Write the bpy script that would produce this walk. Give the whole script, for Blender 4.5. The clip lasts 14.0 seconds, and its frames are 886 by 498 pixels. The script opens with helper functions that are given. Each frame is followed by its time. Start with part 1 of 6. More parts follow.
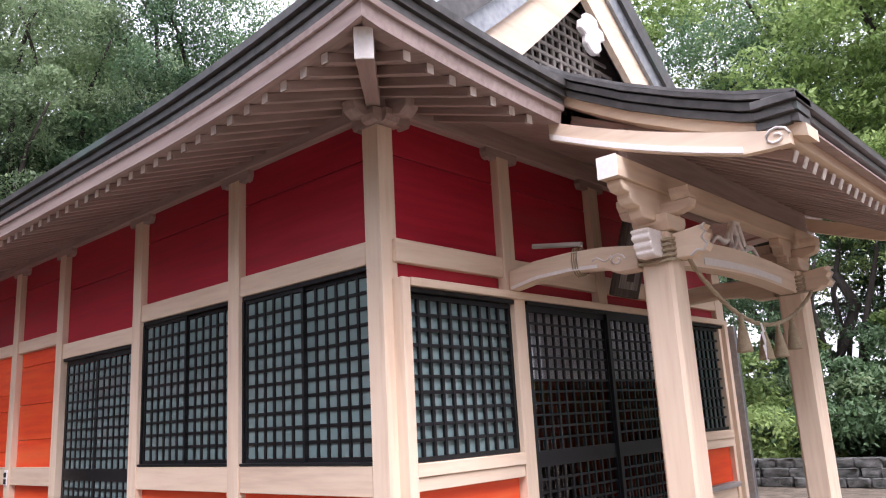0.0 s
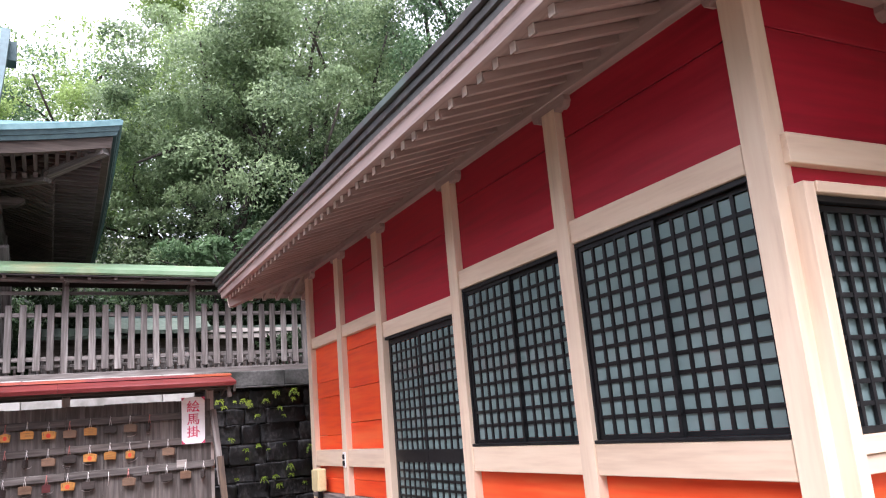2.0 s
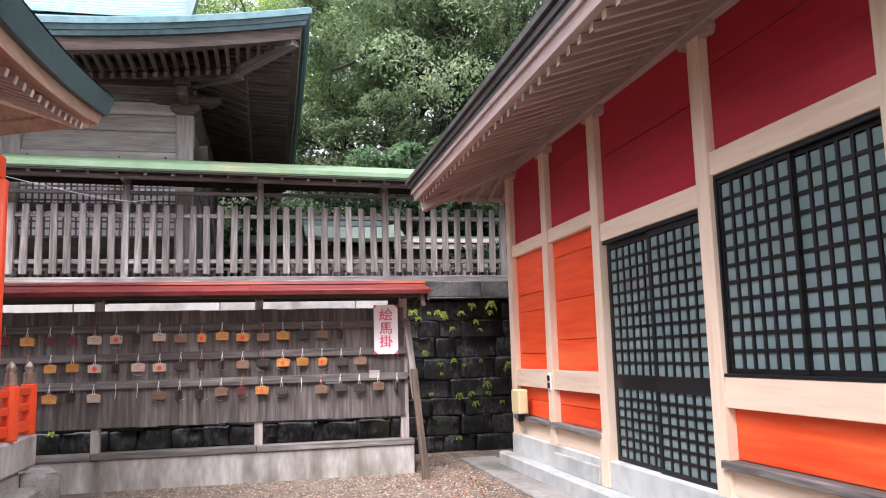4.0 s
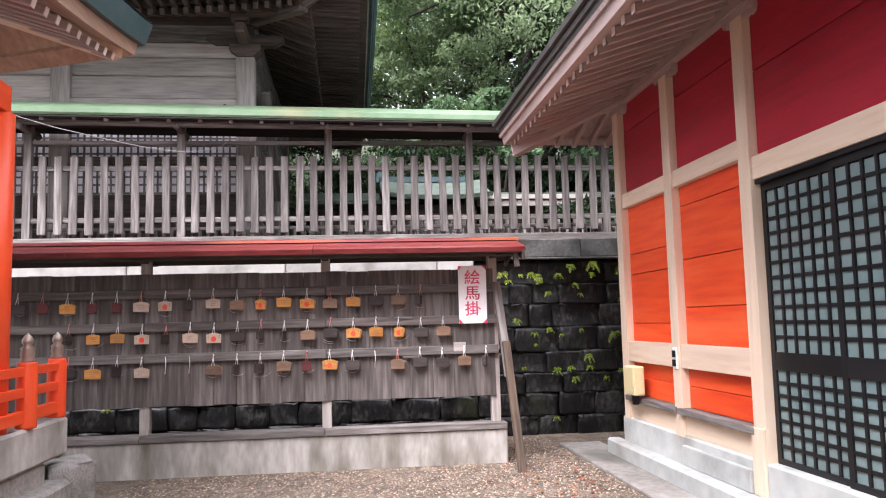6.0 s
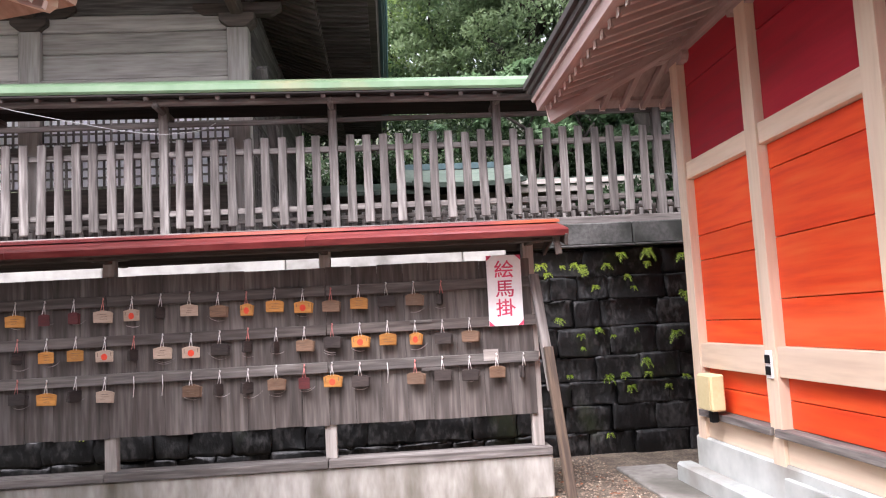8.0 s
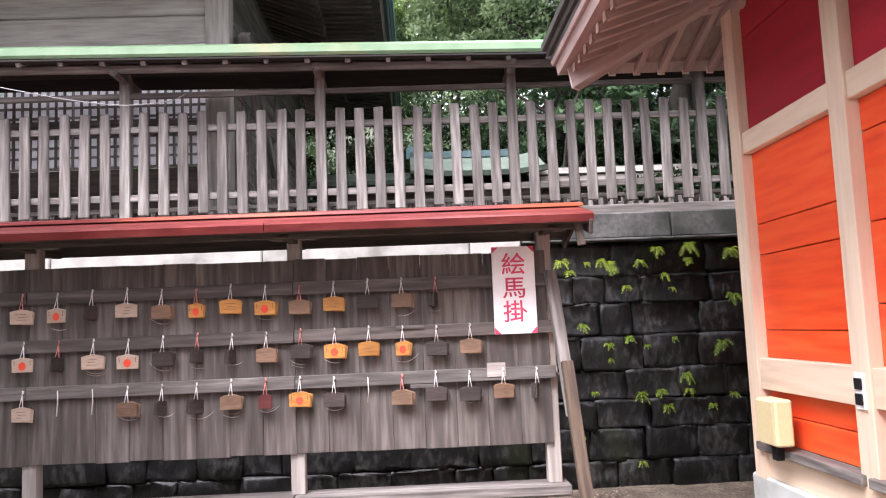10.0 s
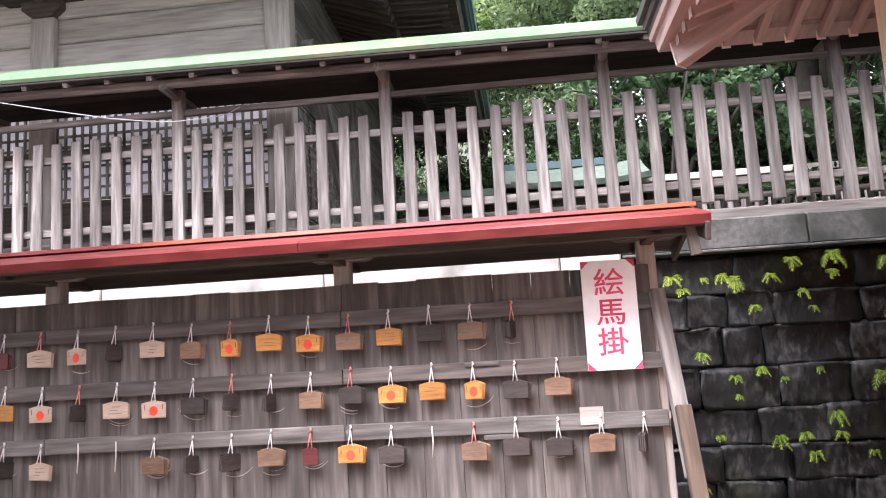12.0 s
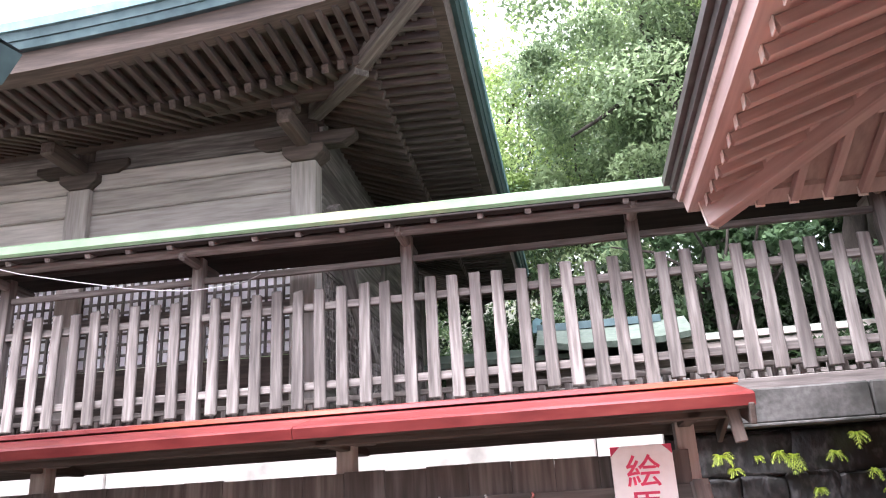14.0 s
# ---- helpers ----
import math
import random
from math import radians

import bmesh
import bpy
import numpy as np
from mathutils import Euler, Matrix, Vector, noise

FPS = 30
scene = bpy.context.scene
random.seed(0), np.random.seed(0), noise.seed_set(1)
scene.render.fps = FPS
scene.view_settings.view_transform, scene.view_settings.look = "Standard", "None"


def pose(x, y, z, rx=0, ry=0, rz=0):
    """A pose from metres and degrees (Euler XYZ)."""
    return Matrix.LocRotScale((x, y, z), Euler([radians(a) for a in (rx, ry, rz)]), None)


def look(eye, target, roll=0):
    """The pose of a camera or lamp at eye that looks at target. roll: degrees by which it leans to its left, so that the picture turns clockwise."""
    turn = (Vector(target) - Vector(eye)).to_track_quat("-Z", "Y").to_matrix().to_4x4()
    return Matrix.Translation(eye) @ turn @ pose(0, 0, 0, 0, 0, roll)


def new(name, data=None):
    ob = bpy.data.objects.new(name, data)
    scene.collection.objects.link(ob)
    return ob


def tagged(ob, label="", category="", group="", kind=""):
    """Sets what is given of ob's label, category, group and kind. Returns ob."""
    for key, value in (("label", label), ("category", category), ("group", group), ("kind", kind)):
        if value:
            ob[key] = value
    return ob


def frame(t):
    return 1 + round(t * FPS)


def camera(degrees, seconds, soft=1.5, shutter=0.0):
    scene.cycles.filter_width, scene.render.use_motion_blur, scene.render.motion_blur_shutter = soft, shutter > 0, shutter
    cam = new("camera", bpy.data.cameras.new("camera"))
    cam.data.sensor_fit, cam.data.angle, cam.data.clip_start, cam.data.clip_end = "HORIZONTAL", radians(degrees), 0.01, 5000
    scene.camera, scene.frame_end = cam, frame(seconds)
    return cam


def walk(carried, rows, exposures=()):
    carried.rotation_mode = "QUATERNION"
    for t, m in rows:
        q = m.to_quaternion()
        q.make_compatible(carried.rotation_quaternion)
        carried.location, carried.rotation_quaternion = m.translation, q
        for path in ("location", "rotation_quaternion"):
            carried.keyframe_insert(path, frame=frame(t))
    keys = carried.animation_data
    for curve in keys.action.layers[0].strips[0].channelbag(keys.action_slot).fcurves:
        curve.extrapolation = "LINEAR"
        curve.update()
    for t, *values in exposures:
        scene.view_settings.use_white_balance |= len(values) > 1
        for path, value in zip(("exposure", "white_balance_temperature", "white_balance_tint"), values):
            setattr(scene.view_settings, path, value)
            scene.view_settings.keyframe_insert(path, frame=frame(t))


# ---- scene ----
cam = camera(59.4, 14.0, soft=1.1)
METRES, EYE, TILT, LEAN, TURN = 8.0, 1.5, 0.0, 0.0, 42.0
ROWS = [
    (0.0, 0.0, 0.0, 0.0, 0.68, 12.54, 3.06),
    (0.5, -0.0126, 0.031, 0.0013, 3.33, 13.47, 3.79),
    (1.0, -0.0308, 0.0655, -0.0031, 8.0, 13.48, 4.35),
    (1.5, -0.0537, 0.0983, -0.0006, 15.16, 13.04, 4.32),
    (2.0, -0.081, 0.1313, -0.0055, 21.75, 12.64, 4.65),
    (2.5, -0.1025, 0.1624, -0.0026, 26.28, 11.87, 5.3),
    (3.0, -0.1254, 0.1959, -0.0078, 29.86, 10.21, 4.24),
    (3.5, -0.1537, 0.2357, -0.0031, 33.99, 8.51, 2.42),
    (4.0, -0.179, 0.2651, -0.0074, 35.4, 7.71, 1.56),
    (6.5, -0.3238, 0.4307, -0.0014, 42.5, 5.35, 1.95),
    (7.0, -0.3497, 0.4635, -0.002, 43.06, 5.73, 2.67),
    (7.5, -0.3778, 0.5012, -0.0025, 43.85, 5.52, 2.96),
    (8.0, -0.4035, 0.5367, 0.0001, 44.18, 5.51, 2.96),
    (10.5, -0.5031, 0.6886, 0.005, 47.49, 5.85, 2.25),
    (11.0, -0.5185, 0.7145, 0.0082, 49.93, 6.07, 2.66),
    (11.5, -0.5412, 0.7397, 0.0094, 52.7, 6.76, 2.96),
    (12.0, -0.5581, 0.7581, 0.01, 54.24, 7.87, 3.26),
    (12.5, -0.5716, 0.7755, 0.0153, 55.12, 9.13, 2.3),
    (13.0, -0.5744, 0.7889, 0.0206, 56.5, 11.2, 1.36),
    (13.5, -0.5747, 0.7978, 0.0269, 57.62, 15.13, 0.93),
    (14.0, -0.5742, 0.8, 0.031, 57.93, 19.32, 3.14),
]
walk(cam, [(t, pose(0, 0, EYE, TILT, LEAN, TURN) @ pose(METRES * x, METRES * y, METRES * z, 90 + pitch, roll, yaw)) for t, x, y, z, yaw, pitch, roll in ROWS],
     exposures=[(0.0, 1.98, 5800, 22), (1.0, 2.2, 5800, 22), (2.5, 2.42, 5850, 21), (4.0, 2.48, 5900, 20), (6.5, 2.58, 5950, 20), (7.5, 2.63, 5950, 20), (11.0, 2.95, 5950, 20), (12.5, 3.2, 5900, 20), (14.0, 3.32, 5850, 22)])

# ---------- world and light ----------
world = bpy.data.worlds.new("overcast_sky")
scene.world = world
world.use_nodes = True
wn, wl = world.node_tree.nodes, world.node_tree.links
sky = wn.new("ShaderNodeTexSky")
sky.sky_type = 'NISHITA'
sky.sun_disc = False
sky.sun_elevation, sky.sun_rotation = radians(58), radians(120)
sky.dust_density, sky.air_density = 6.0, 1.5
veil = wn.new("ShaderNodeMixRGB")
veil.inputs[0].default_value = 0.8
veil.inputs[2].default_value = (10.5, 10.3, 10.2, 1)
wl.new(sky.outputs[0], veil.inputs[1])
# an overcast sky is brighter overhead than at the horizon
way = wn.new("ShaderNodeTexCoord")
split = wn.new("ShaderNodeSeparateXYZ")
wl.new(way.outputs["Generated"], split.inputs[0])
grade = wn.new("ShaderNodeMapRange")
grade.inputs[1].default_value, grade.inputs[2].default_value = 0.0, 1.0
grade.inputs[3].default_value, grade.inputs[4].default_value = 0.85, 1.3
wl.new(split.outputs[2], grade.inputs[0])
dome = wn.new("ShaderNodeVectorMath")
dome.operation = 'SCALE'
wl.new(veil.outputs[0], dome.inputs[0])
wl.new(grade.outputs[0], dome.inputs["Scale"])
wl.new(dome.outputs[0], wn["Background"].inputs[0])
wn["Background"].inputs[1].default_value = 0.06
sun = new("sun", bpy.data.lights.new("sun", "SUN"))
sun.data.energy, sun.data.angle, sun.data.color = 1.5, radians(35), (1.0, 0.97, 0.93)
sun.matrix_world = look((2, -3, 16), (-6, 2, 1))

# ---------- materials ----------
mats = {}


def shader(name, rough=0.6, metal=0.0, spec=0.5):
    m = bpy.data.materials.new(name)
    m.use_nodes = True
    b = m.node_tree.nodes["Principled BSDF"]
    b.inputs["Roughness"].default_value = rough
    b.inputs["Metallic"].default_value = metal
    b.inputs["Specular IOR Level"].default_value = spec
    return m, m.node_tree.nodes, m.node_tree.links, b


def surface(name, colours, scale=(1, 1, 1), rough=0.65, metal=0.0, spec=0.4, coarse=2.0, fine=30.0, bump=0.15, spread=0.12,
            stain=None, stain_scale=1.0, stain_edge=(0.5, 0.7), world_space=False, island=False, rough_var=0.12):
    """Two scales of noise between colours, stains with a shape of their own, fine relief."""
    if name in mats:
        return mats[name]
    m, n, l, b = shader(name, rough, metal, spec)
    geo = n.new("ShaderNodeNewGeometry")
    if world_space:
        src = geo.outputs["Position"]
    else:
        src = n.new("ShaderNodeTexCoord").outputs["Object"]
    info = n.new("ShaderNodeObjectInfo")
    shift = n.new("ShaderNodeVectorMath")
    shift.operation = 'MULTIPLY_ADD'
    comb = n.new("ShaderNodeCombineXYZ")
    for k in range(3):
        l.new(geo.outputs["Random Per Island"] if island else info.outputs["Random"], comb.inputs[k])
    shift.inputs[1].default_value = (37, 53, 71) if not world_space else (0, 0, 0)
    l.new(comb.outputs[0], shift.inputs[0])
    l.new(src, shift.inputs[2])
    mp = n.new("ShaderNodeMapping")
    mp.inputs["Scale"].default_value = scale
    l.new(shift.outputs[0], mp.inputs[0])
    big, small = n.new("ShaderNodeTexNoise"), n.new("ShaderNodeTexNoise")
    big.inputs["Scale"].default_value, big.inputs["Detail"].default_value = coarse, 5
    small.inputs["Scale"].default_value, small.inputs["Detail"].default_value = fine, 6
    l.new(mp.outputs[0], big.inputs[0])
    l.new(mp.outputs[0], small.inputs[0])
    mix = n.new("ShaderNodeMath")
    mix.operation = 'MULTIPLY_ADD'
    mix.inputs[1].default_value = 0.55
    l.new(small.outputs[0], mix.inputs[0])
    half = n.new("ShaderNodeMath")
    half.operation = 'MULTIPLY'
    half.inputs[1].default_value = 0.45
    l.new(big.outputs[0], half.inputs[0])
    l.new(half.outputs[0], mix.inputs[2])
    ramp = n.new("ShaderNodeValToRGB")
    e = ramp.color_ramp.elements
    while len(e) < len(colours):
        e.new(0.5)
    for k, c in enumerate(colours):
        e[k].position = 0.32 + 0.36 * k / max(1, len(colours) - 1)
        e[k].color = (*c, 1)
    l.new(mix.outputs[0], ramp.inputs[0])
    hsv = n.new("ShaderNodeHueSaturation")
    var = n.new("ShaderNodeMapRange")
    var.inputs[3].default_value, var.inputs[4].default_value = 1 - spread, 1 + spread
    l.new(geo.outputs["Random Per Island"] if island else info.outputs["Random"], var.inputs[0])
    l.new(var.outputs[0], hsv.inputs["Value"])
    l.new(ramp.outputs[0], hsv.inputs["Color"])
    out = hsv.outputs[0]
    if stain:
        st = n.new("ShaderNodeTexNoise")
        st.inputs["Scale"].default_value, st.inputs["Detail"].default_value = stain_scale, 7
        l.new(mp.outputs[0], st.inputs[0])
        edge = n.new("ShaderNodeMapRange")
        edge.inputs[1].default_value, edge.inputs[2].default_value = stain_edge
        l.new(st.outputs[0], edge.inputs[0])
        mx = n.new("ShaderNodeMixRGB")
        l.new(edge.outputs[0], mx.inputs[0])
        l.new(out, mx.inputs[1])
        mx.inputs[2].default_value = (*stain, 1)
        out = mx.outputs[0]
    l.new(out, b.inputs["Base Color"])
    rv = n.new("ShaderNodeMapRange")
    rv.inputs[3].default_value, rv.inputs[4].default_value = max(0.05, rough - rough_var), min(1, rough + rough_var)
    l.new(small.outputs[0], rv.inputs[0])
    l.new(rv.outputs[0], b.inputs["Roughness"])
    if bump:
        bp = n.new("ShaderNodeBump")
        bp.inputs["Strength"].default_value, bp.inputs["Distance"].default_value = bump, 0.02
        l.new(mix.outputs[0], bp.inputs["Height"])
        l.new(bp.outputs[0], b.inputs["Normal"])
    mats[name] = m
    return m


def grain(base, colours, **kw):
    """A family of the same wood, with the grain along x, y or z."""
    def pick(axis):
        s = [9.0, 9.0, 9.0]
        s[axis] = 0.7
        return surface(f"{base}_{'xyz'[axis]}", colours, scale=tuple(s), **kw)
    return pick


cream = grain("cream_paint", [(0.66, 0.49, 0.35), (0.77, 0.60, 0.44), (0.82, 0.665, 0.50)], rough=0.6, coarse=0.5, fine=3.0, bump=0.12, spread=0.05,
              stain=(0.56, 0.41, 0.31), stain_scale=0.35, stain_edge=(0.6, 0.85))
vermilion = grain("vermilion_paint", [(0.68, 0.04, 0.009), (0.86, 0.085, 0.014), (0.90, 0.15, 0.035)], rough=0.5, coarse=0.35, fine=2.2, bump=0.08, spread=0.08,
                  stain=(0.85, 0.2, 0.07), stain_scale=0.3, stain_edge=(0.56, 0.8))
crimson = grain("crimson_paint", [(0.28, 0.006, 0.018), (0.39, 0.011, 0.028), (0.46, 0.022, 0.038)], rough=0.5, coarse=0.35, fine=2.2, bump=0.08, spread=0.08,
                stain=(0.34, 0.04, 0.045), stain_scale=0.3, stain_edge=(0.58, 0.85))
# mauve of the eaves: brownish paint plus under-eave shade in the colour
eave_wood = grain("mauve_eave_paint", [(0.31, 0.23, 0.205), (0.43, 0.325, 0.29), (0.51, 0.395, 0.355)], rough=0.65, coarse=0.5, fine=3.0, bump=0.15, spread=0.08)
tan_eave = grain("tan_eave_wood", [(0.30, 0.19, 0.13), (0.41, 0.275, 0.195), (0.5, 0.36, 0.265)], rough=0.65, coarse=0.5, fine=3.0, bump=0.15, spread=0.08)
bright_red = grain("bright_vermilion", [(0.72, 0.06, 0.012), (0.85, 0.10, 0.02)], rough=0.4, coarse=0.5, fine=2.0, bump=0.04, spread=0.03)
rack_wood = grain("dark_plank_wood", [(0.045, 0.037, 0.032), (0.105, 0.088, 0.078), (0.225, 0.195, 0.175)], rough=0.85, coarse=0.5, fine=3.2, bump=0.45, spread=0.16,
                 stain=(0.25, 0.222, 0.21), stain_scale=0.9, stain_edge=(0.60, 0.82))
old_wood = grain("weathered_wood", [(0.055, 0.047, 0.042), (0.155, 0.137, 0.124), (0.32, 0.295, 0.27)], rough=0.85, coarse=0.8, fine=4.0, bump=0.5, spread=0.25,
                 stain=(0.05, 0.04, 0.038), stain_scale=0.5, stain_edge=(0.55, 0.8))
pale_wood = grain("grey_pine", [(0.21, 0.185, 0.165), (0.37, 0.33, 0.295), (0.51, 0.465, 0.42)], rough=0.8, coarse=0.6, fine=4.0, bump=0.4, spread=0.12,
                  stain=(0.14, 0.11, 0.09), stain_scale=0.4, stain_edge=(0.6, 0.85))
silver_wood = grain("silvered_wall_board", [(0.25, 0.222, 0.20), (0.42, 0.38, 0.345), (0.56, 0.515, 0.47)], rough=0.8, coarse=0.5, fine=3.5, bump=0.4, spread=0.14,
                    stain=(0.17, 0.135, 0.11), stain_scale=0.4, stain_edge=(0.58, 0.85))
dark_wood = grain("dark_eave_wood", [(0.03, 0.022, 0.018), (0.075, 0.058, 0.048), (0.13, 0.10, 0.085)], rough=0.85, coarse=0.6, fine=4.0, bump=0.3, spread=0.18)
brown_wood = grain("new_brown_wood", [(0.10, 0.05, 0.025), (0.2, 0.11, 0.06), (0.27, 0.16, 0.09)], rough=0.75, coarse=0.6, fine=4.0, bump=0.3, spread=0.15)
# near-black wood: shadow under the fence roof is put into its colour
shade_wood = grain("sooty_underside_wood", [(0.008, 0.006, 0.005), (0.02, 0.016, 0.014), (0.035, 0.028, 0.024)], rough=0.9, coarse=0.6, fine=4.0, bump=0.3, spread=0.15)
black_frame = surface("black_lacquer", [(0.006, 0.006, 0.007), (0.014, 0.014, 0.015)], rough=0.45, spec=0.3, coarse=3, fine=40, bump=0.05, spread=0.2)
white_end = surface("white_rafter_paint", [(0.76, 0.69, 0.64), (0.88, 0.82, 0.77)], rough=0.6, coarse=8, fine=50, bump=0.1)
roof_dark = surface("dark_copper_roof", [(0.055, 0.051, 0.048), (0.10, 0.094, 0.088), (0.155, 0.145, 0.135)], scale=(1, 1, 1), rough=0.5, metal=0.2, coarse=1.2, fine=14, bump=0.1,
                    stain=(0.10, 0.17, 0.14), stain_scale=0.9, stain_edge=(0.62, 0.8))
roof_grey = surface("grey_copper_roof", [(0.16, 0.17, 0.18), (0.28, 0.29, 0.30), (0.4, 0.4, 0.4)], rough=0.4, metal=0.3, coarse=1.2, fine=14, bump=0.1)
verdigris = surface("verdigris_copper", [(0.075, 0.15, 0.16), (0.125, 0.225, 0.235), (0.18, 0.29, 0.30)], rough=0.7, metal=0.0, coarse=0.8, fine=9, bump=0.12,
                    stain=(0.11, 0.17, 0.18), stain_scale=0.7, stain_edge=(0.55, 0.8))
verdigris_dark = surface("dark_verdigris_copper", [(0.035, 0.06, 0.065), (0.06, 0.10, 0.105), (0.09, 0.14, 0.145)], rough=0.45, metal=0.2, coarse=1.0, fine=9, bump=0.1)
green_copper = surface("pale_green_copper", [(0.10, 0.175, 0.085), (0.14, 0.22, 0.12), (0.18, 0.255, 0.155)], rough=0.5, metal=0.05, coarse=0.7, fine=6, bump=0.06,
                       stain=(0.38, 0.25, 0.13), stain_scale=0.5, stain_edge=(0.54, 0.70))
red_metal = surface("red_oxide_roof", [(0.085, 0.011, 0.011), (0.15, 0.022, 0.02), (0.21, 0.042, 0.034)], scale=(3, 0.8, 3), rough=0.42, metal=0.1, coarse=0.9, fine=6, bump=0.08,
                    stain=(0.42, 0.10, 0.026), stain_scale=0.6, stain_edge=(0.57, 0.75))
concrete = surface("pale_concrete", [(0.28, 0.258, 0.222), (0.42, 0.395, 0.35), (0.55, 0.52, 0.475)], scale=(1, 2.2, 0.7), rough=0.9, coarse=1.6, fine=9, bump=0.3,
                   stain=(0.13, 0.115, 0.085), stain_scale=1.5, stain_edge=(0.47, 0.72))
coping_concrete = surface("weathered_coping_concrete", [(0.25, 0.238, 0.215), (0.36, 0.345, 0.31), (0.45, 0.43, 0.39)], rough=0.9, coarse=1.1, fine=7, bump=0.3,
                          stain=(0.12, 0.11, 0.09), stain_scale=2.4, stain_edge=(0.55, 0.78))
apron_concrete = surface("worn_apron_concrete", [(0.15, 0.14, 0.12), (0.235, 0.22, 0.195), (0.31, 0.295, 0.265)], rough=0.9, coarse=1.3, fine=14, bump=0.25,
                         stain=(0.09, 0.085, 0.068), stain_scale=1.4, stain_edge=(0.5, 0.74), world_space=True)
mossy_concrete = surface("mossy_concrete", [(0.055, 0.054, 0.05), (0.115, 0.112, 0.104), (0.17, 0.165, 0.155)], rough=0.9, coarse=1.6, fine=22, bump=0.3,
                         stain=(0.03, 0.032, 0.026), stain_scale=2.2, stain_edge=(0.42, 0.64))
plinth_paint = surface("pale_blue_plinth", [(0.33, 0.345, 0.32), (0.45, 0.465, 0.435), (0.54, 0.55, 0.515)], rough=0.85, coarse=1.3, fine=6, bump=0.15,
                       stain=(0.24, 0.205, 0.165), stain_scale=1.2, stain_edge=(0.55, 0.8))
stone = surface("wet_dark_stone", [(0.0015, 0.0014, 0.0013), (0.005, 0.0047, 0.0044), (0.05, 0.047, 0.044)], scale=(1, 1, 0.6), rough=0.5, spec=0.35, coarse=3.5, fine=20, bump=1.0, spread=0.3, world_space=True,
                stain=(0.02, 0.026, 0.010), stain_scale=2.2, stain_edge=(0.58, 0.75))
step_stone = surface("grey_step_stone", [(0.16, 0.15, 0.13), (0.28, 0.26, 0.23), (0.38, 0.36, 0.32)], rough=0.85, coarse=3.0, fine=26, bump=0.5,
                     stain=(0.1, 0.1, 0.07), stain_scale=1.6, stain_edge=(0.55, 0.75))
dirt = surface("dark_soil", [(0.05, 0.04, 0.03), (0.1, 0.085, 0.065), (0.15, 0.13, 0.10)], rough=0.95, coarse=0.4, fine=12, bump=0.6, world_space=True)
forest_floor = surface("forest_floor", [(0.012, 0.014, 0.008), (0.03, 0.035, 0.016), (0.06, 0.065, 0.03)], rough=0.95, coarse=0.8, fine=9, bump=0.8, world_space=True)
gravel_bed = surface("gravel_bed", [(0.035, 0.026, 0.018), (0.11, 0.086, 0.062), (0.23, 0.185, 0.14)], rough=0.95, coarse=6, fine=48, bump=0.9, world_space=True)
pebble = surface("pebble", [(0.10, 0.07, 0.048), (0.22, 0.165, 0.12), (0.40, 0.335, 0.26)], rough=0.9, coarse=4, fine=40, bump=0.2, spread=0.4, island=True)
bark = surface("bark", [(0.03, 0.025, 0.02), (0.075, 0.06, 0.05)], scale=(6, 6, 1), rough=0.95, coarse=2, fine=9, bump=0.8)
rope_mat = surface("straw_rope", [(0.30, 0.23, 0.14), (0.46, 0.38, 0.26)], scale=(4, 4, 4), rough=0.9, coarse=8, fine=40, bump=0.5)
grey_cable = surface("grey_cable", [(0.3, 0.29, 0.28), (0.42, 0.41, 0.40)], rough=0.7, coarse=10, fine=60, bump=0.05)
white_cord = surface("white_cord", [(0.62, 0.58, 0.55), (0.78, 0.74, 0.70)], rough=0.8, coarse=10, fine=60, bump=0.1)
red_cord = surface("red_cord", [(0.55, 0.16, 0.14), (0.66, 0.30, 0.26)], rough=0.8, coarse=10, fine=60, bump=0.1)
white_board = surface("white_sign_board", [(0.80, 0.76, 0.75), (0.88, 0.85, 0.84)], rough=0.5, coarse=3, fine=30, bump=0.03)
pink_ink = surface("faded_red_ink", [(0.62, 0.03, 0.09), (0.78, 0.10, 0.19)], rough=0.6, coarse=6, fine=30, bump=0.0)
meter_paint = surface("cream_meter_box", [(0.66, 0.54, 0.28), (0.74, 0.63, 0.36)], rough=0.5, coarse=3, fine=30, bump=0.03)
ema_pale = surface("pale_plaque_wood", [(0.42, 0.30, 0.22), (0.56, 0.43, 0.33)], scale=(1, 6, 6), rough=0.65, coarse=4, fine=20, bump=0.1)
ema_yellow = surface("yellow_plaque_wood", [(0.38, 0.15, 0.03), (0.60, 0.29, 0.07)], scale=(1, 6, 6), rough=0.6, coarse=4, fine=20, bump=0.1, spread=0.25)
ema_brown = surface("brown_plaque_wood", [(0.14, 0.08, 0.05), (0.26, 0.16, 0.10)], scale=(1, 6, 6), rough=0.7, coarse=4, fine=20, bump=0.1, spread=0.3)
ema_dark = surface("dark_plaque_wood", [(0.03, 0.022, 0.02), (0.075, 0.058, 0.05)], scale=(1, 6, 6), rough=0.75, coarse=4, fine=20, bump=0.1, spread=0.3)
ema_red = surface("dark_red_plaque", [(0.07, 0.015, 0.016), (0.14, 0.032, 0.03)], scale=(1, 6, 6), rough=0.65, coarse=4, fine=20, bump=0.1)
red_ink = surface("red_disc_ink", [(0.72, 0.05, 0.02), (0.8, 0.10, 0.04)], rough=0.6, coarse=8, fine=40, bump=0.0)
dark_ink = surface("dark_ink", [(0.12, 0.08, 0.06), (0.2, 0.14, 0.10)], rough=0.7, coarse=8, fine=40, bump=0.0)
